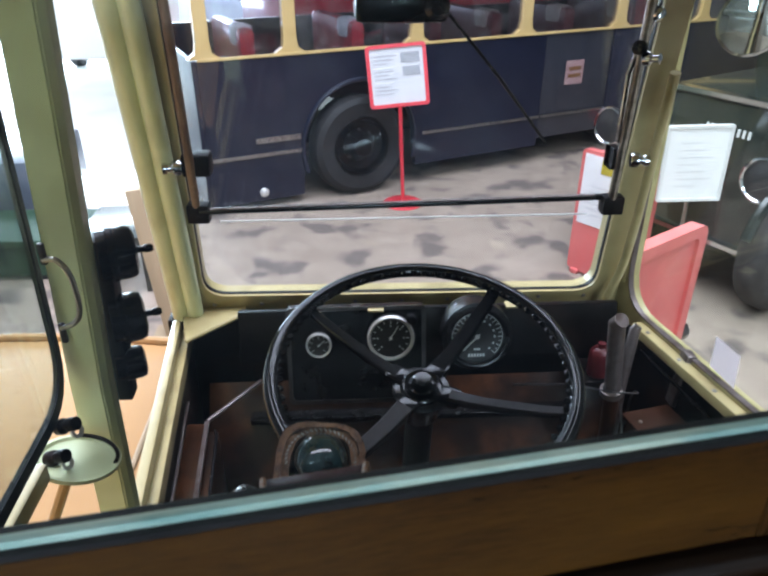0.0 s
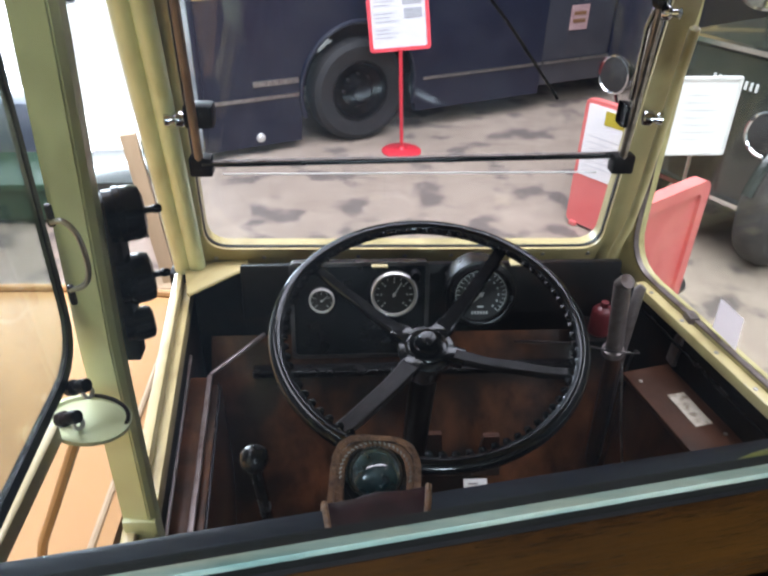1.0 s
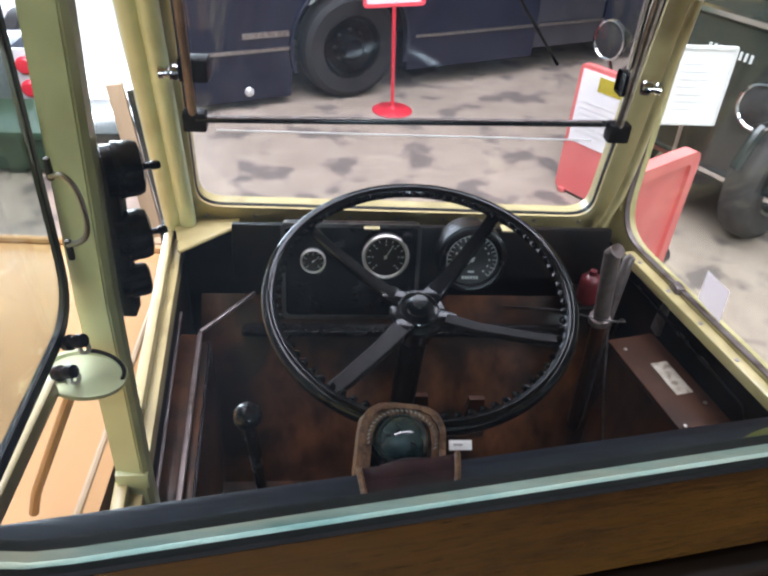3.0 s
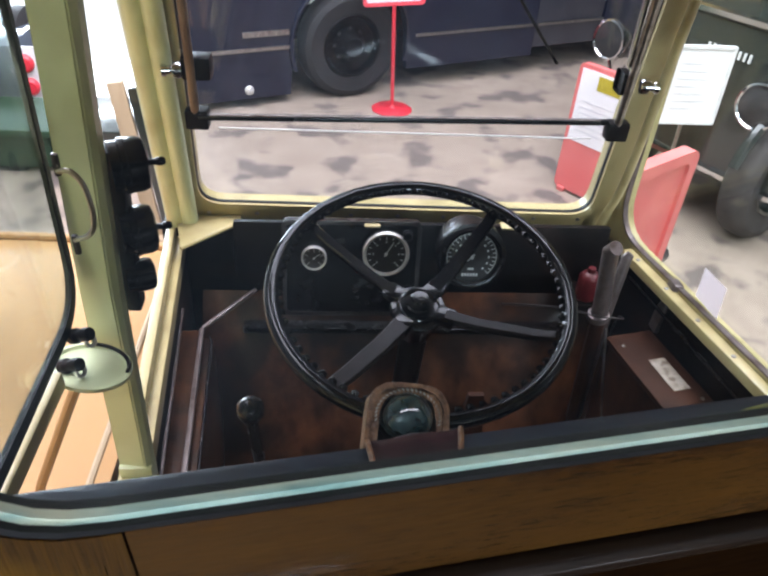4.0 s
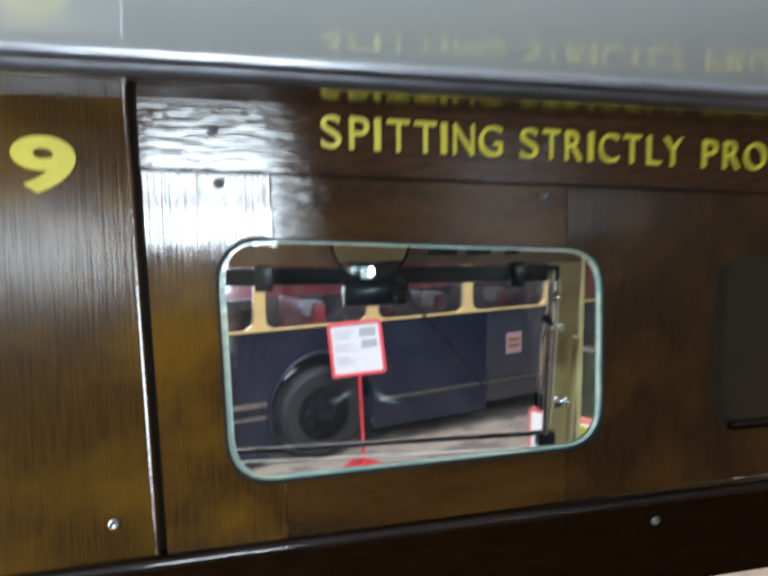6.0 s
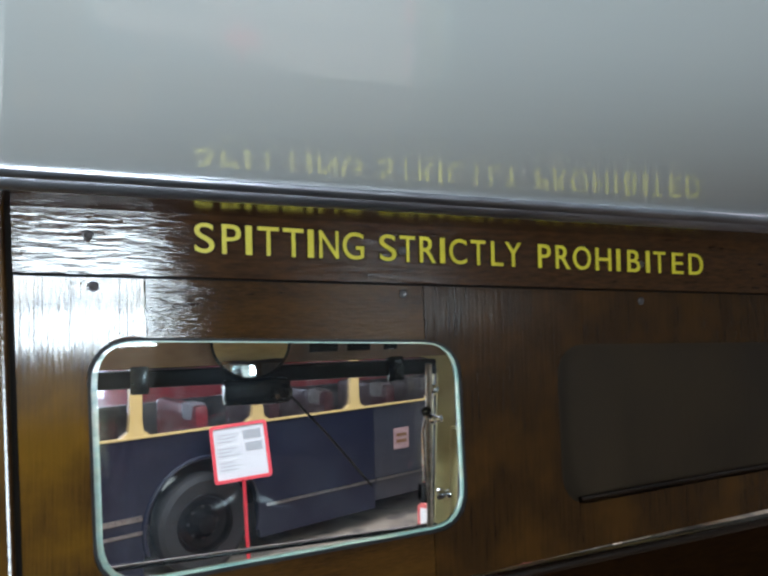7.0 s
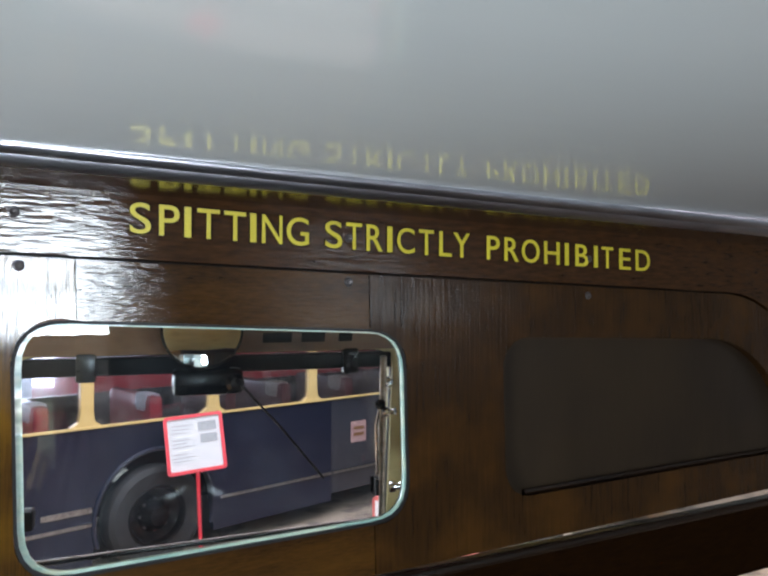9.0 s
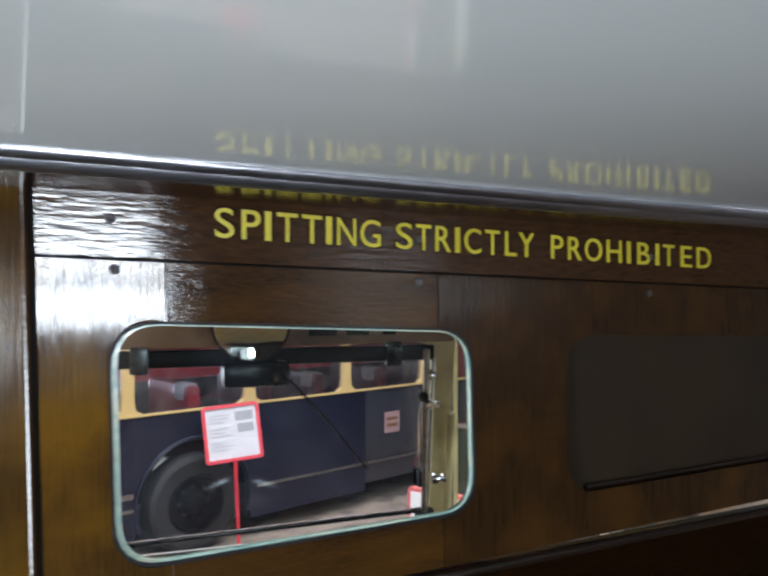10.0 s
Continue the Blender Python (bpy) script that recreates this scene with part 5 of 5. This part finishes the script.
    arch_m = quad(((-0.0120, -0.019), (0.0120, -0.019), (0.0114, 0.0096), (-0.0114, 0.0096)), 0.0088, 10)
    arch_i = quad(((-0.0094, -0.017), (0.0094, -0.017), (0.0092, 0.0078), (-0.0092, 0.0078)), 0.0080, 10)
    hood = ring(bmesh.new(), arch_o, arch_m, -0.012, 0.0022, W)
    ring(hood, arch_m, arch_i, -0.012, 0.0008, W)
    prism(hood, arch_m, -0.0135, -0.0122, W)
    for v in hood.verts:
        v.co += Vector((rng.uniform(-1, 1), rng.uniform(-1, 1), rng.uniform(-1, 1))) * 0.00022
    part("hood", hood, "leather", k, "worn tan leather hood", 60)
    st = bmesh.new()
    for i in range(26):
        a = radians(-10 + 200 * i / 25)
        c = (0.0105 * math.cos(a), 0.0090 * math.sin(a) + 0.0002)
        box(st, (-0.0005, -0.00025, 0), (0.0005, 0.00025, 0.0006), 0, m @ Matrix.Translation((c[0], c[1], 0.0009)) @ Matrix.Rotation(a + 0.9, 4, 'Z'))
    tagged(part("stitching", st, "old_label", k, "pale thread stitches"), kind="stuff")
    # strap laid over the sill
    fold = ((0.0580, 1.7950), (0.0520, 1.8025), (0.0475, 1.8066), (0.0420, 1.8074), (0.0375, 1.8072))

    def strap_line(x):
        return [Vector((0.108 + (x - 0.108) * (1 - 0.05 * q), y + 0.1555 * (x - 0.108), z - 40 * (x - 0.108) ** 2 * (q < 2))) for q, (y, z) in enumerate(fold)]
    st = bmesh.new()
    va = []
    for i in range(9):
        line = strap_line(0.0925 + 0.031 * i / 8)
        va.append([st.verts.new(p_) for p_ in line] + [st.verts.new(p_ - Vector((0, 0.0004, 0.0013))) for p_ in reversed(line)])
    for p_, q_ in zip(va, va[1:]):
        for n in range(10):
            st.faces.new((p_[n], p_[(n + 1) % 10], q_[(n + 1) % 10], q_[n]))
    st.faces.new(va[0])
    st.faces.new(va[-1][::-1])
    part("strap", st, "leather_dark", k, "dark maroon leather strap", 60)
    for x in (0.0925, 0.1235):
        part("strap_edge", tube(bmesh.new(), strap_line(x), 0.0009, 8), "leather", k, "raw tan strap edge")
    part("stem", tube(bmesh.new(), [(0.108, 0.066, 1.79), (0.108, 0.075, 1.30), (0.11, 0.12, 0.73)], 0.009, 10), "black_matt", k)


build_cab_things()


# ---------------------------------------------------------------- bonnet of the bus, outside the cab
def build_bonnet():
    b = thing("bus_bonnet", "glossy tan painted bus bonnet and wing beside the cab", "bonnet")
    bm = bmesh.new()
    rows = []
    for i in range(15):
        y = 0.10 + 1.12 * i / 14
        row = []
        for j in range(13):
            t = j / 12
            x = -0.235 - 0.95 * t
            z = 1.115 + 0.030 * math.sin(math.pi * min(t * 1.2, 1)) - 0.20 * max(0, t - 0.55) ** 1.5 - 0.035 * (i / 14) ** 3
            row.append(bm.verts.new((x, y, z)))
        rows.append(row)
    for p, q in zip(rows, rows[1:]):
        for j in range(12):
            bm.faces.new((p[j], p[j + 1], q[j + 1], q[j]))
    g = bmesh.ops.extrude_face_region(bm, geom=bm.faces[:])
    for v in [v for v in g["geom"] if isinstance(v, bmesh.types.BMVert)]:
        v.co.z -= 0.02
    part("top", bm, "tan", b)
    part("side", bx((-0.262, 0.10, 0.55), (-0.238, 1.22, 1.098), 0.004), "tan", b)
    part("beading", tube(bmesh.new(), [(-0.236 - 0.95 * t, 1.225, 1.085 + 0.030 * math.sin(math.pi * min(t * 1.2, 1)) - 0.20 * max(0, t - 0.55) ** 1.5) for t in [i / 14 for i in range(15)]], 0.010, 8), "tan", b)
    part("hinge_strip", tube(bmesh.new(), [(-0.262, 0.12, 1.125), (-0.262, 1.20, 1.10)], 0.006, 8), "timber", b)
    part("front", bx((-1.15, 1.20, 0.5), (-0.24, 1.225, 1.06), 0.01), "tan", b)


build_bonnet()


# ---------------------------------------------------------------- hall exhibits
def build_stand():
    s = thing("sign_stand", "red floor stand holding a printed information board", "sign stand")
    x, y = 0.545, 4.79
    part("base", lathe(bmesh.new(), [(0, 0), (0.150, 0), (0.152, 0.006), (0.140, 0.014), (0.03, 0.022), (0.018, 0.04), (0, 0.04)], pose(x, y, 0), 40), "red_stand", s)
    part("pole", tube(bmesh.new(), [(x, y, 0.03), (x - 0.030, y + 0.01, 0.75)], 0.014, 12), "red_stand", s)
    m = pose(0.500, 4.86, 0.945, -14, -4.5, 2)
    part("frame", ring(bmesh.new(), rounded(-0.215, -0.215, 0.215, 0.215, 0.025), rounded(-0.190, -0.190, 0.190, 0.190, 0.012), -0.012, 0.014, m), "red_stand", s)
    part("sheet", bx((-0.192, -0.002, -0.192), (0.192, 0.008, 0.192), 0, m), "grey_paper", s)
    bm = bmesh.new()
    box(bm, (0.03, -0.0045, 0.085), (0.165, -0.003, 0.155), 0, m)
    box(bm, (0.04, -0.0045, -0.005), (0.165, -0.003, 0.060), 0, m)
    part("picture", bm, "ink", s, "two small grey pictures")
    for i in range(11):
        part("print_bar", bx((-0.165, -0.0045, 0.135 - i * 0.026), (0.0 - 0.03 * (i % 3), -0.003, 0.141 - i * 0.026), 0, m), "white" if i % 4 == 3 else "ink", s)


build_stand()


def wheel_thing(parent, m, R, width, tyre="tyre", rim="navy"):
    w = part("wheel", lathe(bmesh.new(), [(R * 0.60, -width / 2), (R * 0.86, -width / 2 - 0.012), (R * 0.96, -width / 2 + 0.01), (R, -width / 4), (R, width / 4), (R * 0.96, width / 2 - 0.01), (R * 0.86, width / 2 + 0.012), (R * 0.60, width / 2), (R * 0.58, 0), (R * 0.60, -width / 2)], m, 56), tyre, parent)
    part("rim", lathe(bmesh.new(), [(R * 0.60, width / 2), (R * 0.585, width / 2 + 0.008), (R * 0.54, width / 2), (R * 0.50, width / 2 - 0.05), (R * 0.34, width / 2 - 0.07), (R * 0.22, width / 2 - 0.02), (R * 0.18, width / 2 + 0.03), (0, width / 2 + 0.04)], m, 48), rim, w)
    for i in range(8):
        a = 2 * math.pi * i / 8
        bm = lathe(bmesh.new(), [(0, -0.08), (0.014, -0.08), (0.014, -0.05), (0, -0.05)], m @ Matrix.Translation((R * 0.30 * math.cos(a), R * 0.30 * math.sin(a), width / 2)), 8)
        part("wheel_nut", bm, "grey_steel", w)
    return w


def build_coach():
    c = thing("coach", "old navy blue coach with cream window pillars", "coach")
    C = COACH
    # body side with a wheel arch and window openings, seen from its nearside
    arch = [(0.03 + 0.46 * math.cos(radians(180 - 180 * i / 20)), 0.40 + 0.47 * math.sin(radians(180 - 180 * i / 20))) for i in range(21)]
    pts = [(-1.15, 0.065), (-0.455, 0.065)] + arch + [(0.51, 0.16), (1.72, 0.16), (1.72, 1.10), (-1.15, 1.10)]
    part("side_panel", prism(bmesh.new(), pts, 0.10, 0.16, C), "navy", c)
    part("door_panel", bx((1.735, 0.115, 0.22), (2.45, 0.16, 1.10), 0.006, C), "coach_door", c, "greyer navy passenger door")
    part("rear_panel", bx((2.46, 0.10, 0.20), (4.6, 0.16, 1.10), 0.006, C), "navy", c)
    part("waist_beading", bx((-1.15, 0.085, 1.095), (4.6, 0.10, 1.115), 0.004, C), "coach_cream", c)
    for s in (-1.10, -0.50, 0.50, 1.50, 2.50, 3.5, 4.5):
        bm = bmesh.new()
        prism(bm, [(s - 0.11, 1.112), (s + 0.11, 1.112), (s + 0.055, 1.150), (s + 0.045, 1.22), (s + 0.045, 1.62), (s - 0.045, 1.62), (s - 0.045, 1.22), (s - 0.055, 1.150)], 0.09, 0.15, C)
        part("pillar", bm, "coach_cream", c, "cream window pillar")
        if s < 4:
            p = part("pane", bx((s + 0.04, 0.120, 1.11), (s + (0.96 if s > -1 else 0.56), 0.124, 1.62), 0, C), "coach_glass", c)
            p.visible_shadow = False
    part("cant_panel", bx((-1.15, 0.09, 1.62), (4.6, 0.16, 1.80), 0.01, C), "coach_cream", c)
    roof = bmesh.new()
    prof = [(0.10, 1.80), (0.18, 1.92), (0.45, 2.02), (1.1, 2.06), (1.75, 2.02), (2.05, 1.92), (2.12, 1.80)]
    va = [[roof.verts.new(C @ Vector((s, y, z))) for y, z in prof] for s in (-1.15, 4.6)]
    for i in range(len(prof) - 1):
        roof.faces.new((va[0][i], va[0][i + 1], va[1][i + 1], va[1][i]))
    part("roof", roof, "navy", c)
    part("front_panel", bx((-1.19, 0.10, 0.065), (-1.15, 2.12, 1.10), 0.01, C), "navy", c)
    part("far_side", bx((-1.15, 2.06, 0.2), (4.6, 2.12, 1.10), 0, C), "navy", c)
    part("floor_pan", bx((-1.15, 0.62, 0.30), (4.6, 2.06, 0.55), 0, C), "black_matt", c)
    part("seat_riser", bx((-1.10, 0.17, 0.885), (4.5, 1.15, 0.922), 0, C), "black_matt", c)
    bm = bmesh.new()
    tube(bm, [(0.03 + 0.475 * math.cos(radians(200 - 220 * i / 24)), 0.095, 0.40 + 0.485 * math.sin(radians(200 - 220 * i / 24))) for i in range(25)], 0.018, 8, True, C)
    part("arch_lip", bm, "navy", c)
    for s0, s1, z0, z1 in ((-1.13, -0.46, 0.402, 0.428), (-0.80, -0.46, 0.500, 0.540), (0.57, 1.72, 0.405, 0.428), (1.74, 2.45, 0.405, 0.428)):
        part("trim_strip", bx((s0, 0.088, z0), (s1, 0.10, z1), 0.003, C), "steel", c, "dull bright trim strip")
    wheel_thing(c, C @ pose(0.02, 0.16, 0.385, 90, 0, 0), 0.385, 0.20, "tyre", "black_matt")
    part("notice", bx((1.97, 0.108, 0.66), (2.16, 0.114, 0.86), 0, C), "notice_dim", c, "small square notice on the door")
    bm = bmesh.new()
    box(bm, (2.00, 0.104, 0.72), (2.13, 0.1075, 0.75), 0, C)
    box(bm, (2.00, 0.104, 0.78), (2.13, 0.1075, 0.81), 0, C)
    part("print_bar", bm, "leather", c)
    part("marker_lamp", lathe(bmesh.new(), [(0, 0), (0.034, 0), (0.034, 0.012), (0.022, 0.022), (0, 0.026)], C @ aim((-0.772, 0.10, 0.130), (0, -1, 0)), 20), "bezel", c, "small pale round lamp")
    for s in (-0.80, 0.05, 0.72, 1.30, 2.05, 2.75):
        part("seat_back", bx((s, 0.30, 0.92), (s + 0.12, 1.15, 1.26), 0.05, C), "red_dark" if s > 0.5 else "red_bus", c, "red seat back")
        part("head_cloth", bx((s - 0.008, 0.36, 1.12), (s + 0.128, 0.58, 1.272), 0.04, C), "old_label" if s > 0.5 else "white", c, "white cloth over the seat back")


build_coach()


def build_red_bus():
    r = thing("red_bus", "red and white bus parked behind the coach", "bus")
    m = COACH @ Matrix.Translation((1.6, 3.2, 0))
    part("body", bx((-1.0, 0, 0.3), (5.2, 2.2, 1.35), 0.06, m), "red_bus", r)
    part("band", bx((-1.0, -0.012, 1.36), (5.2, 2.2, 1.43), 0.01, m), "white", r)
    part("upper_body", bx((-1.0, 0.02, 1.95), (5.2, 2.2, 2.8), 0.08, m), "red_bus", r)
    for i in range(7):
        part("pillar", bx((-1.0 + i * 1.015, 0.01, 1.43), (-0.90 + i * 1.015, 0.1, 1.95), 0.01, m), "red_bus", r)
    # solid dark block stands in for the shade inside the bus
    part("interior_shade", bx((-0.95, 0.6, 1.43), (5.15, 2.1, 1.95), 0, m), "leather_dark", r)
    part("wheel", lathe(bmesh.new(), [(0, -0.1), (0.4, -0.1), (0.42, 0), (0.4, 0.1), (0, 0.1)], m @ pose(0, 0.1, 0.42, 90, 0, 0), 30), "tyre", r)


build_red_bus()


def build_barriers():
    def barrier(name, m, w, h, label):
        b = thing(name, label, "barrier", group="red barriers")
        part("panel", prism(bmesh.new(), rounded(-w / 2, 0.06, w / 2, h, 0.05), -0.012, 0.012, m), "red", b)
        part("rim", ring(bmesh.new(), rounded(-w / 2 - 0.004, 0.05, w / 2 + 0.004, h + 0.004, 0.055), rounded(-w / 2 + 0.05, 0.11, w / 2 - 0.05, h - 0.05, 0.03), -0.03, 0.03, m), "red", b)
        for sx in (-1, 1):
            part("foot", bx((sx * w * 0.35 - 0.03, -0.18, 0.0), (sx * w * 0.35 + 0.03, 0.18, 0.06), 0.015, m), "red", b)
        return b
    barrier("barrier", pose(1.372, 2.326, 0, 0, 0, 33), 0.62, 0.80, "faded red plastic barrier panel on the hall floor")
    t = thing("notice_board", "red floor board with a white printed notice", "notice board")
    m = pose(1.64, 3.45, 0, 0, 0, -53)
    part("panel", prism(bmesh.new(), rounded(-0.24, 0.02, 0.24, 0.78, 0.03), -0.02, 0.02, m), "red", t)
    part("sheet", bx((-0.215, -0.025, 0.335), (0.215, -0.0205, 0.755), 0, m), "paper", t)
    part("heading", bx((-0.10, -0.0275, 0.66), (0.20, -0.0255, 0.74), 0, m), "yellow", t, "yellow heading band")
    for k in range(6):
        part("print_bar", bx((-0.18, -0.0275, 0.40 + k * 0.035), (0.10 + 0.03 * (k % 3), -0.0255, 0.405 + k * 0.035), 0, m), "pale_ink", t)
    for sx in (-1, 1):
        part("foot", bx((sx * 0.18 - 0.025, -0.04, 0.0), (sx * 0.18 + 0.025, 0.04, 0.03), 0.01, m), "red", t)
    s = thing("paper_notice", "white framed notice on a thin metal stand", "sign stand")
    m = pose(1.755, 2.90, 0.92, 0, -1.5, -3)
    part("sheet", bx((-0.142, -0.004, -0.175), (0.142, 0.004, 0.175), 0, m), "paper", s)
    part("frame", ring(bmesh.new(), rounded(-0.152, -0.185, 0.152, 0.185, 0.008), rounded(-0.138, -0.171, 0.138, 0.171, 0.005), -0.010, 0.008, m), "white", s)
    for i in range(7):
        part("print_bar", bx((-0.08, -0.0055, 0.10 - i * 0.035), (0.02 + 0.03 * (i % 3), -0.0045, 0.104 - i * 0.035), 0, m), "pale_ink", s)
    part("pole", tube(bmesh.new(), [(1.79, 2.92, 0.02), (1.765, 2.91, 0.76)], 0.009, 10), "steel", s)
    part("base", lathe(bmesh.new(), [(0, 0), (0.14, 0), (0.14, 0.012), (0.02, 0.02), (0, 0.02)], pose(1.79, 2.92, 0), 28), "steel", s)
    k = thing("sticker", "pale lilac paper label on the side window", "label")
    part("sheet", prism(bmesh.new(), [(-0.107, 1.2125), (-0.172, 1.207), (-0.165, 1.271), (-0.104, 1.2745)], -0.0084, -0.0080, OFF), "thin_paper", k)


build_barriers()


def build_old_lorry():
    v = thing("vintage_lorry", "dark vintage lorry with a chrome radiator and round headlamps", "lorry")
    m = pose(1.98, 3.60, 0, 0, 0, -60.6)
    part("radiator", bx((-0.23, -0.02, 0.35), (0.83, 0.10, 1.10), 0.03, m), "dark_vehicle", v)
    part("radiator_surround", ring(bmesh.new(), rounded(-0.26, 0.33, 0.86, 1.14, 0.05), rounded(-0.235, 0.355, 0.835, 1.115, 0.04), -0.04, 0.02, m), "chrome", v, "chrome radiator surround")
    bm = bmesh.new()
    for i in range(9):
        box(bm, (0.20 + i * 0.03, -0.032, 0.94), (0.212 + i * 0.03, -0.024, 0.98), 0, m)
    part("badge_bars", bm, "white", v)
    part("bonnet", bx((-0.22, 0.10, 0.55), (0.82, 1.4, 1.10), 0.06, m), "dark_vehicle", v)
    part("cab", bx((-0.45, 1.4, 0.5), (1.05, 2.6, 2.0), 0.08, m), "dark_vehicle", v)
    part("front_axle", bx((-0.25, 0.16, 0.30), (0.72, 0.30, 0.50), 0.02, m), "black_matt", v)
    for lx, wx in ((-0.46, -0.25), (0.62, 0.67)):
        sx = 1 if lx > 0 else -1
        h = part("headlamp", lathe(bmesh.new(), [(0, 0.16), (0.05, 0.15), (0.10, 0.06), (0.115, 0.0), (0.10, 0.0), (0.10, 0.01)], m @ aim((lx, -0.12 if sx > 0 else 0.0, 0.79 if sx > 0 else 0.80), (0, 1, 0)), 32), "dark_vehicle", v)
        part("headlamp_rim", lathe(bmesh.new(), [(0.100, -0.004), (0.108, -0.012), (0.118, -0.008), (0.120, 0.012)], m @ aim((lx, -0.12 if sx > 0 else 0.0, 0.79 if sx > 0 else 0.80), (0, 1, 0)), 36), "chrome", h)
        part("headlamp_lens", lathe(bmesh.new(), [(0, -0.02), (0.06, -0.014), (0.102, 0.0)], m @ aim((lx, -0.12 if sx > 0 else 0.0, 0.79 if sx > 0 else 0.80), (0, 1, 0)), 32), "dial", h)
        part("lamp_stem", tube(bmesh.new(), [m @ Vector((lx, -0.08 if sx > 0 else 0.04, 0.69)), m @ Vector((lx - sx * 0.06, 0.12, 0.44))], 0.012, 8), "chrome", v)
        wheel_thing(v, m @ aim((wx, 0.22, 0.38), (sx, 0, 0)), 0.38, 0.15, "tyre_grey", "dark_vehicle")
        bm = bmesh.new()
        tube(bm, [m @ Vector((wx, 0.22 + 0.46 * math.cos(radians(a)), 0.38 + 0.46 * math.sin(radians(a)))) for a in range(20, 175, 12)], 0.03, 8)
        if sx > 0:
            part("mudguard", bm, "dark_vehicle", v)
        else:
            bm.free()
    w = thing("white_van", "white vehicle with red lamps in the hall doorway", "van")
    part("body", bx((-3.9, 8.6, 0.4), (-2.3, 11.0, 2.0), 0.12), "white", w)
    for x in (-3.75, -2.45):
        for y in (9.0, 10.5):
            part("wheel", lathe(bmesh.new(), [(0, -0.09), (0.30, -0.09), (0.35, -0.05), (0.35, 0.05), (0.30, 0.09), (0, 0.09)], pose(x, y, 0.354, 0, 90, 0), 24), "tyre", w)
    part("lamp", bx((-3.7, 8.56, 0.8), (-3.5, 8.6, 1.0), 0.02), "red_stand", w)
    o = thing("door_mirror", "round chrome-rimmed outside mirror on a bent arm", "mirror")
    mm = aim((0.872, 1.20, 1.770), (-0.25, -0.95, 0.0))
    part("rim", lathe(bmesh.new(), [(0, -0.014), (0.04, -0.013), (0.060, -0.002), (0.062, 0.003), (0.057, 0.005)], mm, 36), "chrome", o)
    part("glass", lathe(bmesh.new(), [(0, 0.0080), (0.03, 0.0066), (0.057, 0.0035)], mm, 36), "mirror", o, "convex mirror glass", 80)
    part("arm", tube(bmesh.new(), [(0.872, 1.21, 1.77), (0.85, 1.22, 1.84), (0.80, 1.18, 1.90), (0.70, 1.08, 1.93)], 0.006, 8), "grey_steel", o)
    g = thing("green_machine", "green painted farm machine outside the cab", "machine")
    part("body", bx((-2.75, 3.64, 0.03), (-1.52, 4.05, 0.24), 0.03), "green_machine", g)
    part("deck", bx((-2.8, 3.60, 0.24), (-1.48, 4.10, 0.285), 0.012), "green_machine", g)
    for x in (-2.5, -1.75):
        part("skid", bx((x - 0.05, 3.66, 0.0), (x + 0.05, 4.03, 0.03), 0.005), "tyre", g)
    q = thing("dark_trailer", "dark blue-grey vehicle tail with red lamps beside the doorway", "vehicle")
    part("body", bx((-3.3, 4.34, 0.16), (-1.92, 5.2, 0.52), 0.05), "blue_grey", q)
    part("tail_bar", bx((-3.3, 4.28, 0.10), (-1.46, 4.34, 0.16), 0.012), "steel", q, "bright tail bar")
    for x in (-1.835, -2.9):
        part("lamp_board", bx((x - 0.075, 4.315, 0.16), (x + 0.075, 4.34, 0.52), 0.01), "grey_paper", q)
        for z in (0.27, 0.42):
            part("tail_lamp", lathe(bmesh.new(), [(0, 0), (0.055, 0), (0.055, 0.02), (0.042, 0.032), (0, 0.036)], aim((x, 4.315, z), (0, -1, 0)), 20), "red_stand", q, "red tail lamp")
    part("reflector", lathe(bmesh.new(), [(0, 0), (0.045, 0), (0.045, 0.008), (0.038, 0.014), (0, 0.016)], aim((-1.505, 4.28, 0.135), (0, -1, 0)), 18), "red_dark", q, "small dark red reflector")
    for x in (-3.0, -1.95):
        part("wheel", lathe(bmesh.new(), [(0, -0.08), (0.25, -0.08), (0.30, -0.04), (0.30, 0.04), (0.25, 0.08), (0, 0.08)], pose(x - 0.1, 4.9, 0.30, 0, 90, 0), 28), "tyre", q)
    t = thing("timber_prop", "pale timber post leaning by the doorway", "timber post")
    part("beam", bx((-0.035, -0.03, 0), (0.035, 0.03, 0.84), 0.006, pose(-0.80, 2.95, 0.0, 0, -5, 10)), "timber", t)
    part("side_post", bx((0.045, -0.02, 0), (0.085, 0.03, 0.80), 0.004, pose(-0.80, 2.95, 0.0, 0, -5, 10)), "dark_vehicle", t, "dark post fixed beside the timber")
    part("base", bx((-0.90, 2.87, 0), (-0.66, 3.03, 0.04), 0.008), "timber", t)
    d = thing("workbench", "low dark bench near the hall doorway", "bench")
    part("top", bx((-1.42, 3.45, 0.30), (-1.00, 3.95, 0.36), 0.01), "dark_vehicle", d)
    for x in (-1.38, -1.04):
        for y in (3.50, 3.90):
            part("leg", bx((x - 0.03, y - 0.03, 0), (x + 0.03, y + 0.03, 0.30), 0.005), "dark_vehicle", d)


build_old_lorry()
